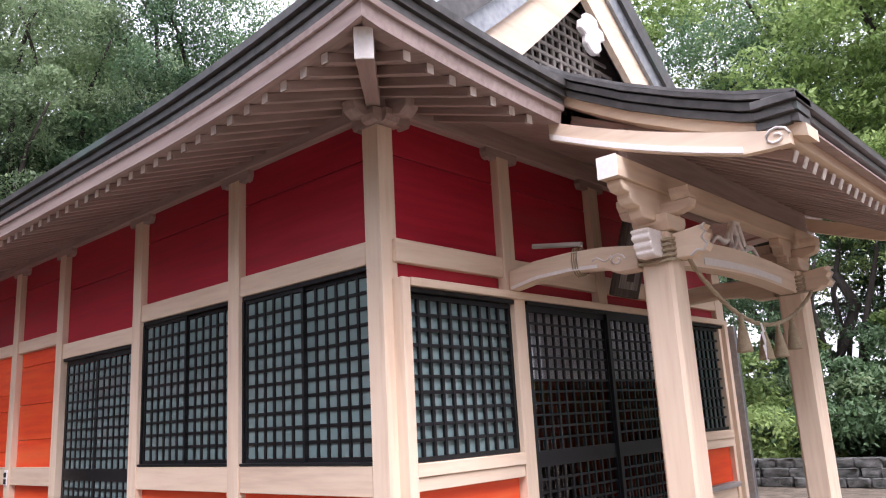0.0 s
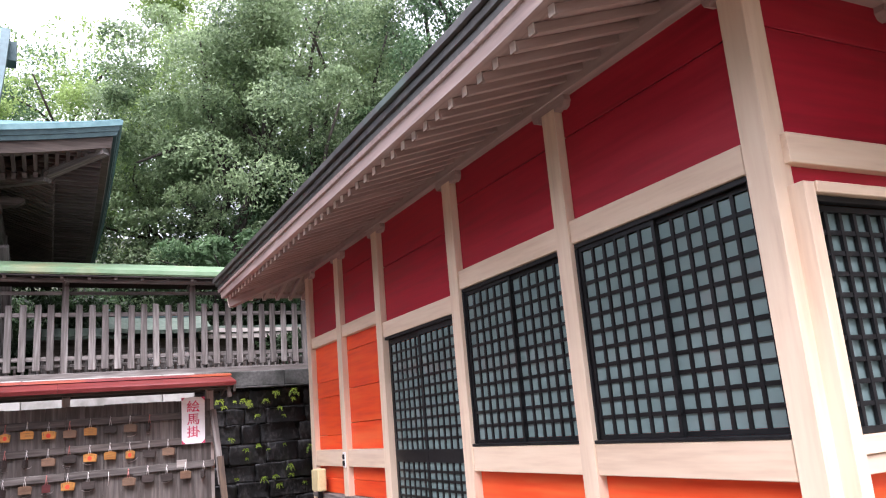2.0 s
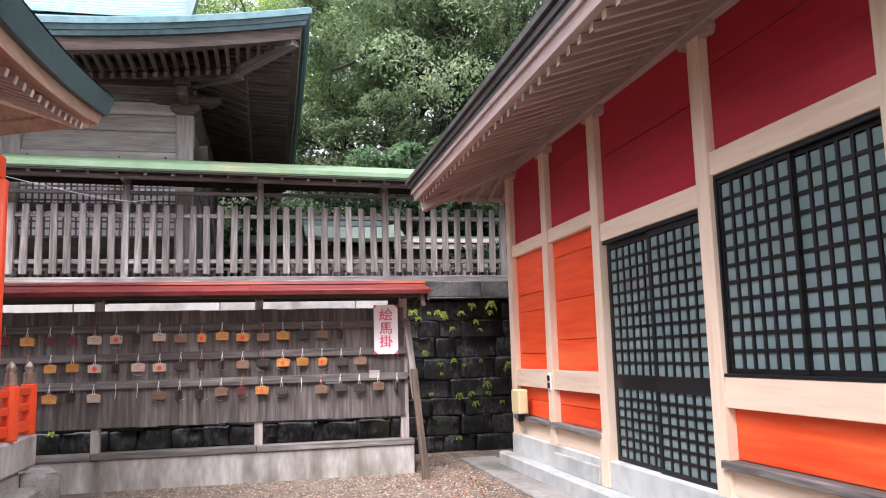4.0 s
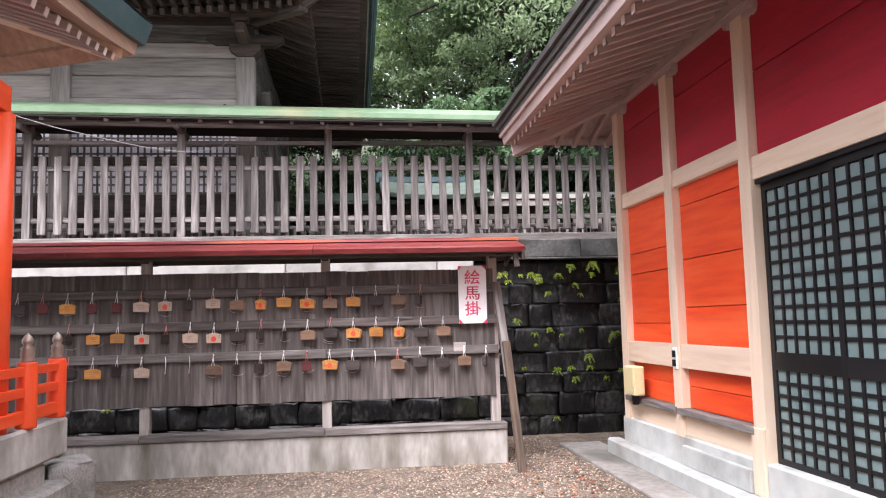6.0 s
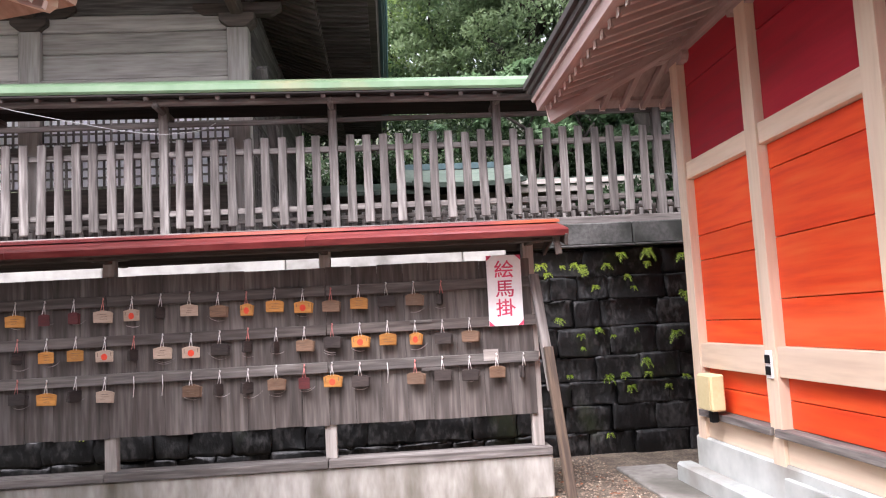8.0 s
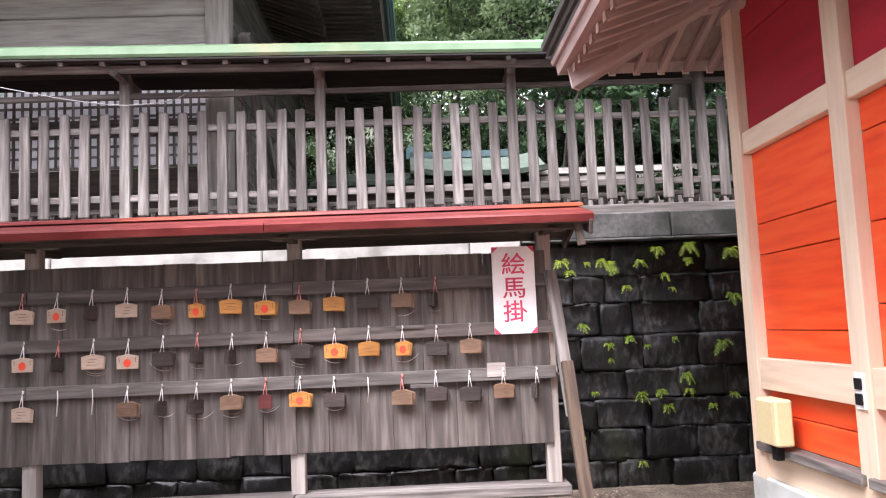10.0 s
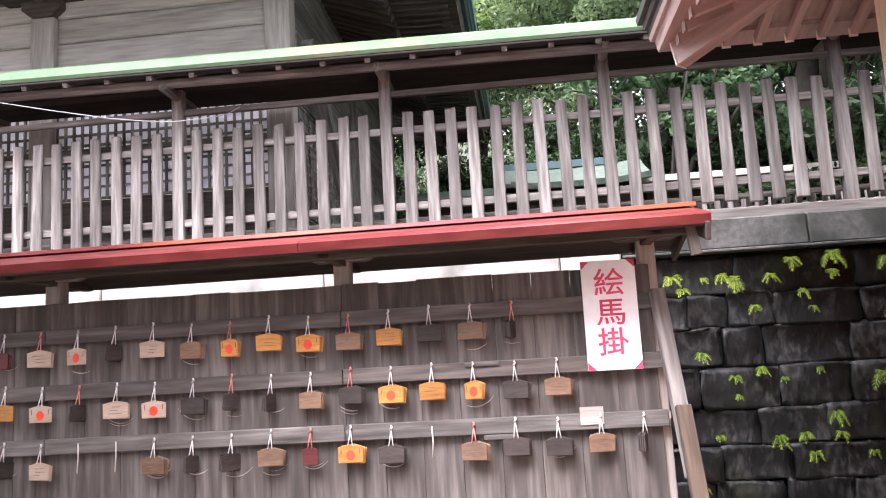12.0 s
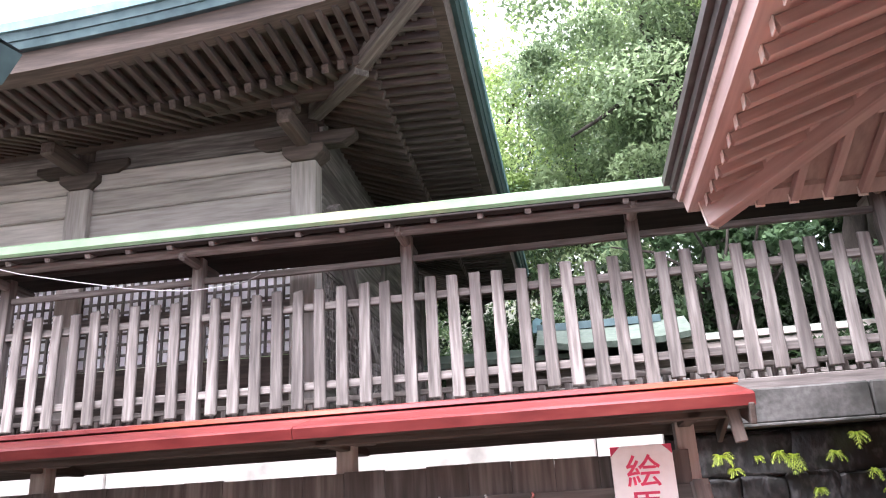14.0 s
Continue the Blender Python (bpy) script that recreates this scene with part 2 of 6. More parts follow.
gold_cap = surface("dull_bronze_cap", [(0.26, 0.20, 0.16), (0.44, 0.36, 0.30)], rough=0.4, metal=0.6, coarse=6, fine=30, bump=0.1)
scratch = surface("rubbed_wood", [(0.36, 0.31, 0.29), (0.52, 0.46, 0.44)], rough=0.85, coarse=4, fine=40, bump=0.1)
zinc = surface("zinc", [(0.3, 0.3, 0.31), (0.45, 0.45, 0.46)], rough=0.4, metal=0.8, coarse=6, fine=30, bump=0.05)


def pane_glass(name, colour, rough, trans):
    m, n, l, b = shader(name, rough, 0.0, 0.5)
    b.inputs["Base Color"].default_value = (*colour, 1)
    b.inputs["Transmission Weight"].default_value = trans
    tex = n.new("ShaderNodeTexNoise")
    tex.inputs["Scale"].default_value = 2.5
    co = n.new("ShaderNodeTexCoord")
    l.new(co.outputs["Object"], tex.inputs[0])
    rp = n.new("ShaderNodeValToRGB")
    rp.color_ramp.elements[0].color = (*[c * 0.75 for c in colour], 1)
    rp.color_ramp.elements[1].color = (*[min(1, c * 1.25) for c in colour], 1)
    l.new(tex.outputs[0], rp.inputs[0])
    l.new(rp.outputs[0], b.inputs["Base Color"])
    return m


frosted = pane_glass("frosted_pane", (0.175, 0.245, 0.24), 0.1, 0.0)
clear_pane = pane_glass("clear_pane", (0.9, 0.93, 0.93), 0.02, 1.0)
paper = surface("white_paper_screen", [(0.72, 0.70, 0.72), (0.84, 0.82, 0.84)], rough=0.8, coarse=2, fine=30, bump=0.02)


shoji, sn, sl, sb = shader("translucent_paper_screen", 0.8)
sb.inputs["Base Color"].default_value = (0.93, 0.91, 0.93, 1)
st_ = sn.new("ShaderNodeBsdfTranslucent")
st_.inputs[0].default_value = (0.88, 0.86, 0.9, 1)
sx_ = sn.new("ShaderNodeMixShader")
sx_.inputs[0].default_value = 0.6
sl.new(sb.outputs[0], sx_.inputs[1])
sl.new(st_.outputs[0], sx_.inputs[2])
sl.new(sx_.outputs[0], sn["Material Output"].inputs[0])


def leaf_material(name, dark, light):
    m, n, l, b = shader(name, 0.55, 0.0, 0.35)
    geo = n.new("ShaderNodeNewGeometry")
    rp = n.new("ShaderNodeValToRGB")
    rp.color_ramp.elements[0].color, rp.color_ramp.elements[1].color = (*dark, 1), (*light, 1)
    big = n.new("ShaderNodeTexNoise")
    big.inputs["Scale"].default_value, big.inputs["Detail"].default_value = 0.45, 4
    l.new(geo.outputs["Position"], big.inputs[0])
    add = n.new("ShaderNodeMath")
    add.operation = 'MULTIPLY_ADD'
    add.inputs[1].default_value = 0.5
    l.new(geo.outputs["Random Per Island"], add.inputs[0])
    sub = n.new("ShaderNodeMapRange")
    sub.inputs[1].default_value, sub.inputs[2].default_value = 0.35, 0.65
    sub.inputs[3].default_value, sub.inputs[4].default_value = 0.0, 0.55
    l.new(big.outputs[0], sub.inputs[0])
    l.new(sub.outputs[0], add.inputs[2])
    l.new(add.outputs[0], rp.inputs[0])
    l.new(rp.outputs[0], b.inputs["Base Color"])
    tr = n.new("ShaderNodeBsdfTranslucent")
    l.new(rp.outputs[0], tr.inputs[0])
    mx = n.new("ShaderNodeMixShader")
    mx.inputs[0].default_value = 0.5
    l.new(b.outputs[0], mx.inputs[1])
    l.new(tr.outputs[0], mx.inputs[2])
    l.new(mx.outputs[0], n["Material Output"].inputs[0])
    return m


leaf_olive = leaf_material("olive_leaves", (0.05, 0.085, 0.045), (0.36, 0.46, 0.24))
leaf_fresh = leaf_material("fresh_leaves", (0.085, 0.15, 0.045), (0.42, 0.54, 0.19))
leaf_deep = leaf_material("deep_green_leaves", (0.025, 0.055, 0.03), (0.18, 0.28, 0.135))
# undergrowth leaves with the deep forest shade put into their colours
leaf_shaded = leaf_material("dark_undergrowth_leaves", (0.010, 0.02, 0.010), (0.045, 0.075, 0.03))
leaf_fern = leaf_material("fern_leaves", (0.14, 0.25, 0.02), (0.50, 0.58, 0.08))


# ---------- building blocks ----------
def mesh_of(bm, name="m"):
    me = bpy.data.meshes.new(name)
    bm.to_mesh(me)
    bm.free()
    return me


def part(name, me, material, parent=None, label="", m=None):
    """One mesh object; under parent it keeps its place in the world."""
    if isinstance(me, bmesh.types.BMesh):
        me = mesh_of(me, name)
    ob = new(name, me)
    if material is not None and not me.materials:
        me.materials.append(material)
    if m is not None:
        ob.matrix_basis = m
    if parent is not None:
        ob.parent = parent
        ob.matrix_parent_inverse = world_of(parent).inverted()
    if label:
        ob["label"] = label
    return ob


def world_of(ob):
    return ob.matrix_basis if ob.parent is None else world_of(ob.parent) @ ob.matrix_parent_inverse @ ob.matrix_basis


def thing(name, x, y, z, label, category, group="", kind=""):
    ob = new(name)
    ob.empty_display_size = 0.1
    ob.matrix_basis = Matrix.Translation((x, y, z))
    return tagged(ob, label, category, group, kind)


boxes = {}


def box_mesh(sx, sy, sz, bevel=0.004, key=""):
    k = (round(sx, 4), round(sy, 4), round(sz, 4), bevel, key)
    if k not in boxes:
        bm = bmesh.new()
        bmesh.ops.create_cube(bm, size=1.0)
        bmesh.ops.scale(bm, vec=(sx, sy, sz), verts=bm.verts)
        if bevel:
            bmesh.ops.bevel(bm, geom=bm.edges[:], offset=min(bevel, 0.3 * min(sx, sy, sz)), segments=1, affect='EDGES')
        boxes[k] = mesh_of(bm, "box")
    return boxes[k]


def chosen(material, dims):
    if isinstance(material, bpy.types.Material):
        return material
    return material(max(range(3), key=lambda k: dims[k]))


def block(name, x0, x1, y0, y1, z0, z1, material, parent=None, label="", bevel=0.004, turn=None):
    d = (abs(x1 - x0), abs(y1 - y0), abs(z1 - z0))
    mt = chosen(material, d)
    m = Matrix.Translation(((x0 + x1) / 2, (y0 + y1) / 2, (z0 + z1) / 2))
    if turn is not None:
        m = m @ turn
    return part(name, box_mesh(*d, bevel, mt.name), mt, parent, label, m)


def bar(name, a, b, w, h, material, parent=None, label="", bevel=0.004):
    """A straight timber from a to b, w wide and h high."""
    a, b = Vector(a), Vector(b)
    d = b - a
    rot = d.to_track_quat('X', 'Z').to_matrix().to_4x4()
    mt = chosen(material, (1, 0, 0))
    return part(name, box_mesh(d.length, w, h, bevel, mt.name), mt, parent, label, Matrix.Translation((a + b) / 2) @ rot)


def prism(outline, depth, bevel=0.0):
    """An outline in local x, z pushed out along y, centred on y = 0."""
    bm = bmesh.new()
    v = [bm.verts.new((x, -depth / 2, z)) for x, z in outline]
    f = bm.faces.new(v)
    r = bmesh.ops.extrude_face_region(bm, geom=[f])
    bmesh.ops.translate(bm, vec=(0, depth, 0), verts=[g for g in r["geom"] if isinstance(g, bmesh.types.BMVert)])
    if bevel:
        bmesh.ops.bevel(bm, geom=bm.edges[:], offset=bevel, segments=1, affect='EDGES')
    bmesh.ops.recalc_face_normals(bm, faces=bm.faces[:])
    return bm


def strip(rows, close=False, thick=0.0):
    """A sheet through rows of points, optionally with thickness downwards."""
    bm = bmesh.new()
    n = len(rows[0])
    vs = [[bm.verts.new(p) for p in r] for r in rows]
    for a, b in zip(vs, vs[1:]):
        for k in range(n if close else n - 1):
            q = (k + 1) % n
            bm.faces.new((a[k], a[q], b[q], b[k]))
    if close:
        bm.faces.new(vs[0][::-1])
        bm.faces.new(vs[-1])
    bmesh.ops.recalc_face_normals(bm, faces=bm.faces[:])
    if thick:
        bmesh.ops.solidify(bm, geom=bm.faces[:], thickness=thick)
    return bm


def lathe(profile, segments=16):
    bm = bmesh.new()
    rings = [[bm.verts.new((r * math.cos(2 * math.pi * k / segments), r * math.sin(2 * math.pi * k / segments), z)) for k in range(segments)] for r, z in profile]
    for a, b in zip(rings, rings[1:]):
        for k in range(segments):
            q = (k + 1) % segments
            bm.faces.new((a[k], a[q], b[q], b[k]))
    bm.faces.new(rings[0][::-1])
    bm.faces.new(rings[-1])
    for f in bm.faces:
        f.smooth = True
    return bm


def tube(points, radius, sides=6, taper=None):
    """A round cord or limb through points."""
    bm = bmesh.new()
    pts = [Vector(p) for p in points]
    rings = []
    for k, p in enumerate(pts):
        d = (pts[min(k + 1, len(pts) - 1)] - pts[max(k - 1, 0)]).normalized()
        q = d.to_track_quat('Z', 'Y')
        r = radius if taper is None else radius * (1 + (taper - 1) * k / (len(pts) - 1))
        rings.append([bm.verts.new(p + q @ Vector((r * math.cos(2 * math.pi * s / sides), r * math.sin(2 * math.pi * s / sides), 0))) for s in range(sides)])
    for a, b in zip(rings, rings[1:]):
        for s in range(sides):
            q = (s + 1) % sides
            bm.faces.new((a[s], a[q], b[q], b[s]))
    bm.faces.new(rings[0][::-1])
    bm.faces.new(rings[-1])
    for f in bm.faces:
        f.smooth = True
    return bm


def lattice(name, width, height, cols, rows, thick, material, parent, m, depth=0.02, sub="lattice_bar", frame_w=0.05, frame_d=0.035, frame_mat=None, mid=None):
    """A framed lattice in local x (right) and z (up), facing -y, under parent. mid: (low, high) of a solid rail, rows above and below."""
    frame_mat = frame_mat or material
    fr = part("frame", bmesh.new(), frame_mat, parent, m=m)
    bm = bmesh.new()
    for x0, x1, z0, z1 in ((0, frame_w, 0, height), (width - frame_w, width, 0, height), (frame_w, width - frame_w, 0, frame_w), (frame_w, width - frame_w, height - frame_w, height)):
        r = bmesh.ops.create_cube(bm, size=1.0, matrix=Matrix.LocRotScale(((x0 + x1) / 2, 0, (z0 + z1) / 2), None, (x1 - x0, frame_d, z1 - z0)))
    if mid:
        bmesh.ops.create_cube(bm, size=1.0, matrix=Matrix.LocRotScale((width / 2, 0, (mid[0] + mid[1]) / 2), None, (width - 2 * frame_w, frame_d * 0.9, mid[1] - mid[0])))
    bm.to_mesh(fr.data)
    bm.free()
    fields = [(frame_w, height - frame_w, rows)] if not mid else [(mid[1], height - frame_w, rows), (frame_w, mid[0], mid[2])]
    for z0, z1, nr in fields:
        for k in range(1, cols):
            x = frame_w + (width - 2 * frame_w) * k / cols
            part(sub, box_mesh(thick, depth, z1 - z0, 0, material.name), material, parent, m=m @ Matrix.Translation((x, 0.0, (z0 + z1) / 2)))
        for k in range(1, nr):
            z = z0 + (z1 - z0) * k / nr
            part(sub, box_mesh(width - 2 * frame_w, depth * 0.8, thick, 0, material.name), material, parent, m=m @ Matrix.Translation((width / 2, 0.002, z)))
    return fr


FACE_S = Matrix.Identity(4)                 # local x along +x, faces -y
FACE_E = Matrix.Rotation(radians(90), 4, 'Z')   # local x along +y, faces +x

# ---------- ground ----------
GROUND = 0.1


def sheet(x0, x1, y0, y1, nx, ny, height):
    rows = [[(x0 + (x1 - x0) * i / nx, y0 + (y1 - y0) * j / ny, height(x0 + (x1 - x0) * i / nx, y0 + (y1 - y0) * j / ny)) for j in range(ny + 1)] for i in range(nx + 1)]
    bm = strip(rows)
    for f in bm.faces:
        f.smooth = True
        if f.normal.z < 0:
            f.normal_flip()
    return bm


tagged(part("ground", sheet(-300, 300, -300, 300, 8, 8, lambda x, y: GROUND - 0.03), dirt), "bare brown earth around the shrine yard", "ground", kind="structure")
tagged(part("gravel_yard", sheet(-13.3, 20, -25, 30, 100, 140, lambda x, y: GROUND + 0.012 * noise.noise((x * 1.3, y * 1.3, 0))), gravel_bed),
       "brown and grey gravel yard, raked flat", "gravel", kind="structure")

# ---------- shrine hall with the red panels ----------
hall = thing("shrine_hall", -7.6, 6.17, GROUND, "vermilion and cream timber shrine hall with dark copper roof", "building")
WY, WX = 3.5, -3.65
YC, HALF = 6.17, 2.67
XB = -11.55
posts_x = [-3.76, -5.46, -7.12, -8.91, -10.22, -11.46]
# posts of the long side, above and below the beams
for k, x in enumerate(posts_x):
    w = 0.155
    if k == 0:
        block("post", x - 0.085, x + 0.075, WY - 0.02, WY + 0.125, 0.48, 3.56, cream, hall)
    else:
        block("post", x - w / 2, x + w / 2, WY - 0.02, WY + 0.16, 0.48, 3.56, cream, hall)
# front posts
for y in (4.81, 6.17, 7.53):
    block("post", WX - 0.14, WX + 0.02, y - 0.075, y + 0.075, 2.44, 3.56, cream, hall)
for y in (4.885, 7.455):
    block("post", WX - 0.12, WX + 0.03, y - 0.07, y + 0.07, 0.5, 2.43, cream, hall)
block("post", WX - 0.2, WX + 0.01, 8.64, 8.84, 0.48, 3.56, cream, hall)
# back corner post and plain closing walls
block("wall", XB, XB + 0.1, WY + 0.16, 8.84, 0.4, 3.6, vermilion, hall)
block("wall", XB, WX - 0.2, 8.72, 8.84, 0.4, 3.6, vermilion, hall)
# beams of the long side
for x0, x1, z0, z1 in ((-3.86, -5.38, 2.57, 2.73), (-5.54, -7.04, 2.57, 2.73), (-7.2, -8.83, 2.39, 2.55), (-8.99, -10.14, 2.57, 2.71), (-10.3, -11.38, 2.57, 2.71)):
    block("beam", x1, x0, WY - 0.005, WY + 0.12, z0, z1, cream, hall)
for x0, x1 in ((-3.86, -5.38), (-5.54, -7.04), (-8.99, -10.14), (-10.3, -11.38)):
    block("rail", x1, x0, WY - 0.008, WY + 0.12, 1.05, 1.245, cream, hall)
    block("ledge", x1 - 0.05, x0 + 0.05, WY - 0.05, WY + 0.1, 0.67, 0.72, old_wood, hall, "grey bare wooden sill")
    block("skirt_board", x1, x0, WY + 0.005, WY + 0.1, 0.5, 0.668, cream, hall)


def boards(x0, x1, z0, z1, cuts, y, paint=vermilion):
    """Horizontal painted boards between two posts, with fine joints."""
    zs = [z0, *cuts, z1]
    for a, b in zip(zs, zs[1:]):
        block("wall_board", x0, x1, y, y + 0.04, a + 0.003, b - 0.003, paint, hall, bevel=0.004)


bays = [(-5.38, -3.86), (-7.04, -5.54), (-8.83, -7.2), (-10.14, -8.99), (-11.38, -10.3)]
tops = [2.73, 2.73, 2.55, 2.71, 2.71]
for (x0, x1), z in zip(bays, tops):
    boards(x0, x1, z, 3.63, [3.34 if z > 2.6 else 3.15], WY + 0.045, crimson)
for k in (0, 1, 3, 4):
    boards(*bays[k], 0.72, 1.05, [0.9] if k > 2 else [], WY + 0.05)
for k in (3, 4):
    boards(*bays[k], 1.245, 2.57, [1.55, 1.95, 2.4] if k == 3 else [1.42, 1.9, 2.1], WY + 0.05)
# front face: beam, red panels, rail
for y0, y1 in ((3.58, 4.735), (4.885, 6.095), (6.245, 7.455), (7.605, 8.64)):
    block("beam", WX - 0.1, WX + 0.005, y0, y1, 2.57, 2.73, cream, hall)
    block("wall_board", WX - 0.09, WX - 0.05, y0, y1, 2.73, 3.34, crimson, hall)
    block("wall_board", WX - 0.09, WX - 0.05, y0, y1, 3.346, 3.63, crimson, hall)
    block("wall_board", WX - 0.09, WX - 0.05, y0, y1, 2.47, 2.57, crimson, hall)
for y0, y1 in ((3.66, 4.81), (7.53, 8.64)):
    block("rail", WX - 0.1, WX + 0.04, y0, y1, 1.16, 1.245, cream, hall)
    block("rail", WX - 0.1, WX + 0.025, y0, y1, 1.07, 1.157, cream, hall)
    block("wall_board", WX - 0.09, WX - 0.04, y0, y1, 0.7, 1.07, vermilion, hall)
    block("ledge", WX - 0.1, WX + 0.05, y0, y1, 0.65, 0.7, pale_wood, hall)
    block("skirt_board", WX - 0.1, WX - 0.01, y0, y1, 0.48, 0.648, cream, hall)
block("casing", WX - 0.1, WX + 0.06, 3.565, 3.645, 0.5, 2.455, cream, hall)
block("casing", WX - 0.1, WX + 0.06, 8.70, 8.78, 0.5, 2.455, cream, hall)
block("lintel", WX - 0.1, WX + 0.07, 3.648, 8.697, 2.40, 2.458, cream, hall)
block("corner_trim", -3.64, -3.55, 8.86, 8.93, 0.1, 2.4, zinc, hall, "grey metal drain pipe")
# wall plate with its boat-shaped brackets; under-eave shade is put in by the mauve colour
block("wall_plate", XB, WX, WY - 0.03, WY + 0.15, 3.62, 3.95, eave_wood, hall)
block("wall_plate", WX - 0.14, WX + 0.03, WY + 0.155, 8.84, 3.62, 3.95, eave_wood, hall)
boat = [(-0.29, 0.10), (-0.30, 0.05), (-0.27, 0.012), (-0.21, 0.0), (-0.19, 0.022), (-0.14, 0.005), (0.14, 0.005), (0.19, 0.022), (0.21, 0.0), (0.27, 0.012), (0.30, 0.05), (0.29, 0.10)]
boat_mesh = mesh_of(prism(boat, 0.13), "bracket")
boat_mesh.materials.append(eave_wood(0))
for x in posts_x[1:]:
    part("bracket", boat_mesh, None, hall, m=Matrix.Translation((x, WY + 0.05, 3.53)) @ Matrix.Diagonal((0.68, 1, 1, 1)))
for y in (4.81, 6.17, 7.53):
    part("bracket", boat_mesh, None, hall, m=Matrix.Translation((WX - 0.05, y, 3.53)) @ FACE_E @ Matrix.Diagonal((0.68, 1, 1, 1)))
part("bracket", boat_mesh, None, hall, m=Matrix.Translation((-3.76, WY + 0.04, 3.53)) @ Matrix.Diagonal((0.6, 1, 1, 1)))
part("bracket", boat_mesh, None, hall, m=Matrix.Translation((WX - 0.04, 3.57, 3.53)) @ FACE_E @ Matrix.Diagonal((0.6, 1, 1, 1)))
# crossing nosings on the corner post
nose = [(0, 0.0), (0.06, -0.07), (0.14, -0.09), (0.2, -0.05), (0.22, 0.02), (0.17, 0.05), (0.22, 0.1), (0.2, 0.16), (0, 0.18)]
# the nosings also take the mauve that carries the eave shade
nose_mesh = mesh_of(prism(nose, 0.13, 0.006), "nosing")
nose_mesh.materials.append(eave_wood(0))
part("nosing", nose_mesh, None, hall, m=Matrix.Translation((-3.66, 3.60, 3.66)))
part("nosing", nose_mesh, None, hall, m=Matrix.Translation((-3.76, 3.50, 3.66)) @ Matrix.Rotation(radians(-90), 4, 'Z'))
part("nosing", nose_mesh, None, hall, m=Matrix.Translation((-11.46, 3.50, 3.66)) @ Matrix.Rotation(radians(-90), 4, 'Z'))
# plinth and steps
block("plinth", XB - 0.05, WX + 0.08, WY - 0.02, 8.88, 0.05, 0.50, plinth_paint, hall, "pale blue-grey painted concrete plinth", bevel=0.015)
block("plinth_step", -11.72, -3.6, WY - 0.16, WY - 0.022, 0.05, 0.27, plinth_paint, hall, bevel=0.02)
block("plinth_panel", -10.10, -9.0, WY - 0.06, WY - 0.022, 0.272, 0.43, plinth_paint, hall, "pale rendered panel on the plinth", bevel=0.006)
block("post_foot", -8.985, -8.835, WY - 0.045, WY - 0.021, 0.272, 0.72, cream, hall)
tagged(block("apron", -12.4, -3.0, 3.02, WY - 0.02, 0.04, 0.125, apron_concrete, bevel=0.01), "grey concrete apron along the hall", "pavement", kind="structure")

# windows and doors of the long side
for x0, x1 in ((-5.38, -3.86), (-7.04, -5.54)):
    win = part("window", box_mesh(x1 - x0, 0.03, 0.03, 0.003, "head"), black_frame, hall, "black lattice window over frosted glass", Matrix.Translation(((x0 + x1) / 2, WY + 0.03, 2.552)))
    block("sill", x0, x1, WY - 0.012, WY + 0.08, 1.247, 1.268, black_frame, win)
    for xj in (x0 + 0.0105, x1 - 0.0105):
        block("jamb", xj - 0.01, xj + 0.01, WY + 0.012, WY + 0.075, 1.269, 2.535, black_frame, win)
    for j, (a, b, y) in enumerate(((x0 + 0.022, (x0 + x1) / 2 + 0.014, WY + 0.04), ((x0 + x1) / 2 - 0.014, x1 - 0.022, WY + 0.062))):
        lattice("sash", b - a, 1.265, 6, 11, 0.025, black_frame, win, Matrix.Translation((a, y, 1.27)), frame_w=0.028, frame_d=0.02, depth=0.018)
        block("pane", a + 0.025, b - 0.025, y + 0.004, y + 0.008, 1.3, 2.5, frosted, win, "frosted blue-grey glass", bevel=0)
door = part("door", box_mesh(1.6, 0.08, 0.03, 0.003, "head"), black_frame, hall, "closed black lattice sliding door", Matrix.Translation((-8.015, WY + 0.04, 2.372)))
block("threshold", -8.83, -7.2, WY - 0.015, WY + 0.1, 0.45, 0.485, black_frame, door)
for a, b, y in ((-8.82, -7.99, WY + 0.056), (-8.04, -7.21, WY + 0.035)):
    lattice("leaf", b - a, 1.865, 6, 11, 0.024, black_frame, door, Matrix.Translation((a, y, 0.49)), frame_w=0.048, frame_d=0.02, depth=0.016, mid=(0.62, 0.74, 7))
    block("pane", a + 0.03, b - 0.03, y + 0.004, y + 0.008, 0.53, 2.3, frosted, door, bevel=0)
# front windows and entrance
for y0, y1 in ((3.65, 4.81), (7.53, 8.69)):
    win = part("window", box_mesh(0.05, y1 - y0, 0.03, 0.003, "head"), black_frame, hall, "black lattice window over frosted glass", Matrix.Translation((WX + 0.01, (y0 + y1) / 2, 2.38)))
    lattice("sash", y1 - y0, 1.11, 10, 10, 0.024, black_frame, win, Matrix.Translation((WX - 0.03, y0, 1.25)) @ FACE_E, frame_w=0.03)
    block("pane", WX - 0.052, WX - 0.048, y0 + 0.02, y1 - 0.02, 1.26, 2.35, frosted, win, bevel=0)
door = part("door", box_mesh(0.1, 2.42, 0.03, 0.003, "head"), black_frame, hall, "closed dark lattice double entrance door with clear glass", Matrix.Translation((WX, 6.17, 2.383)))
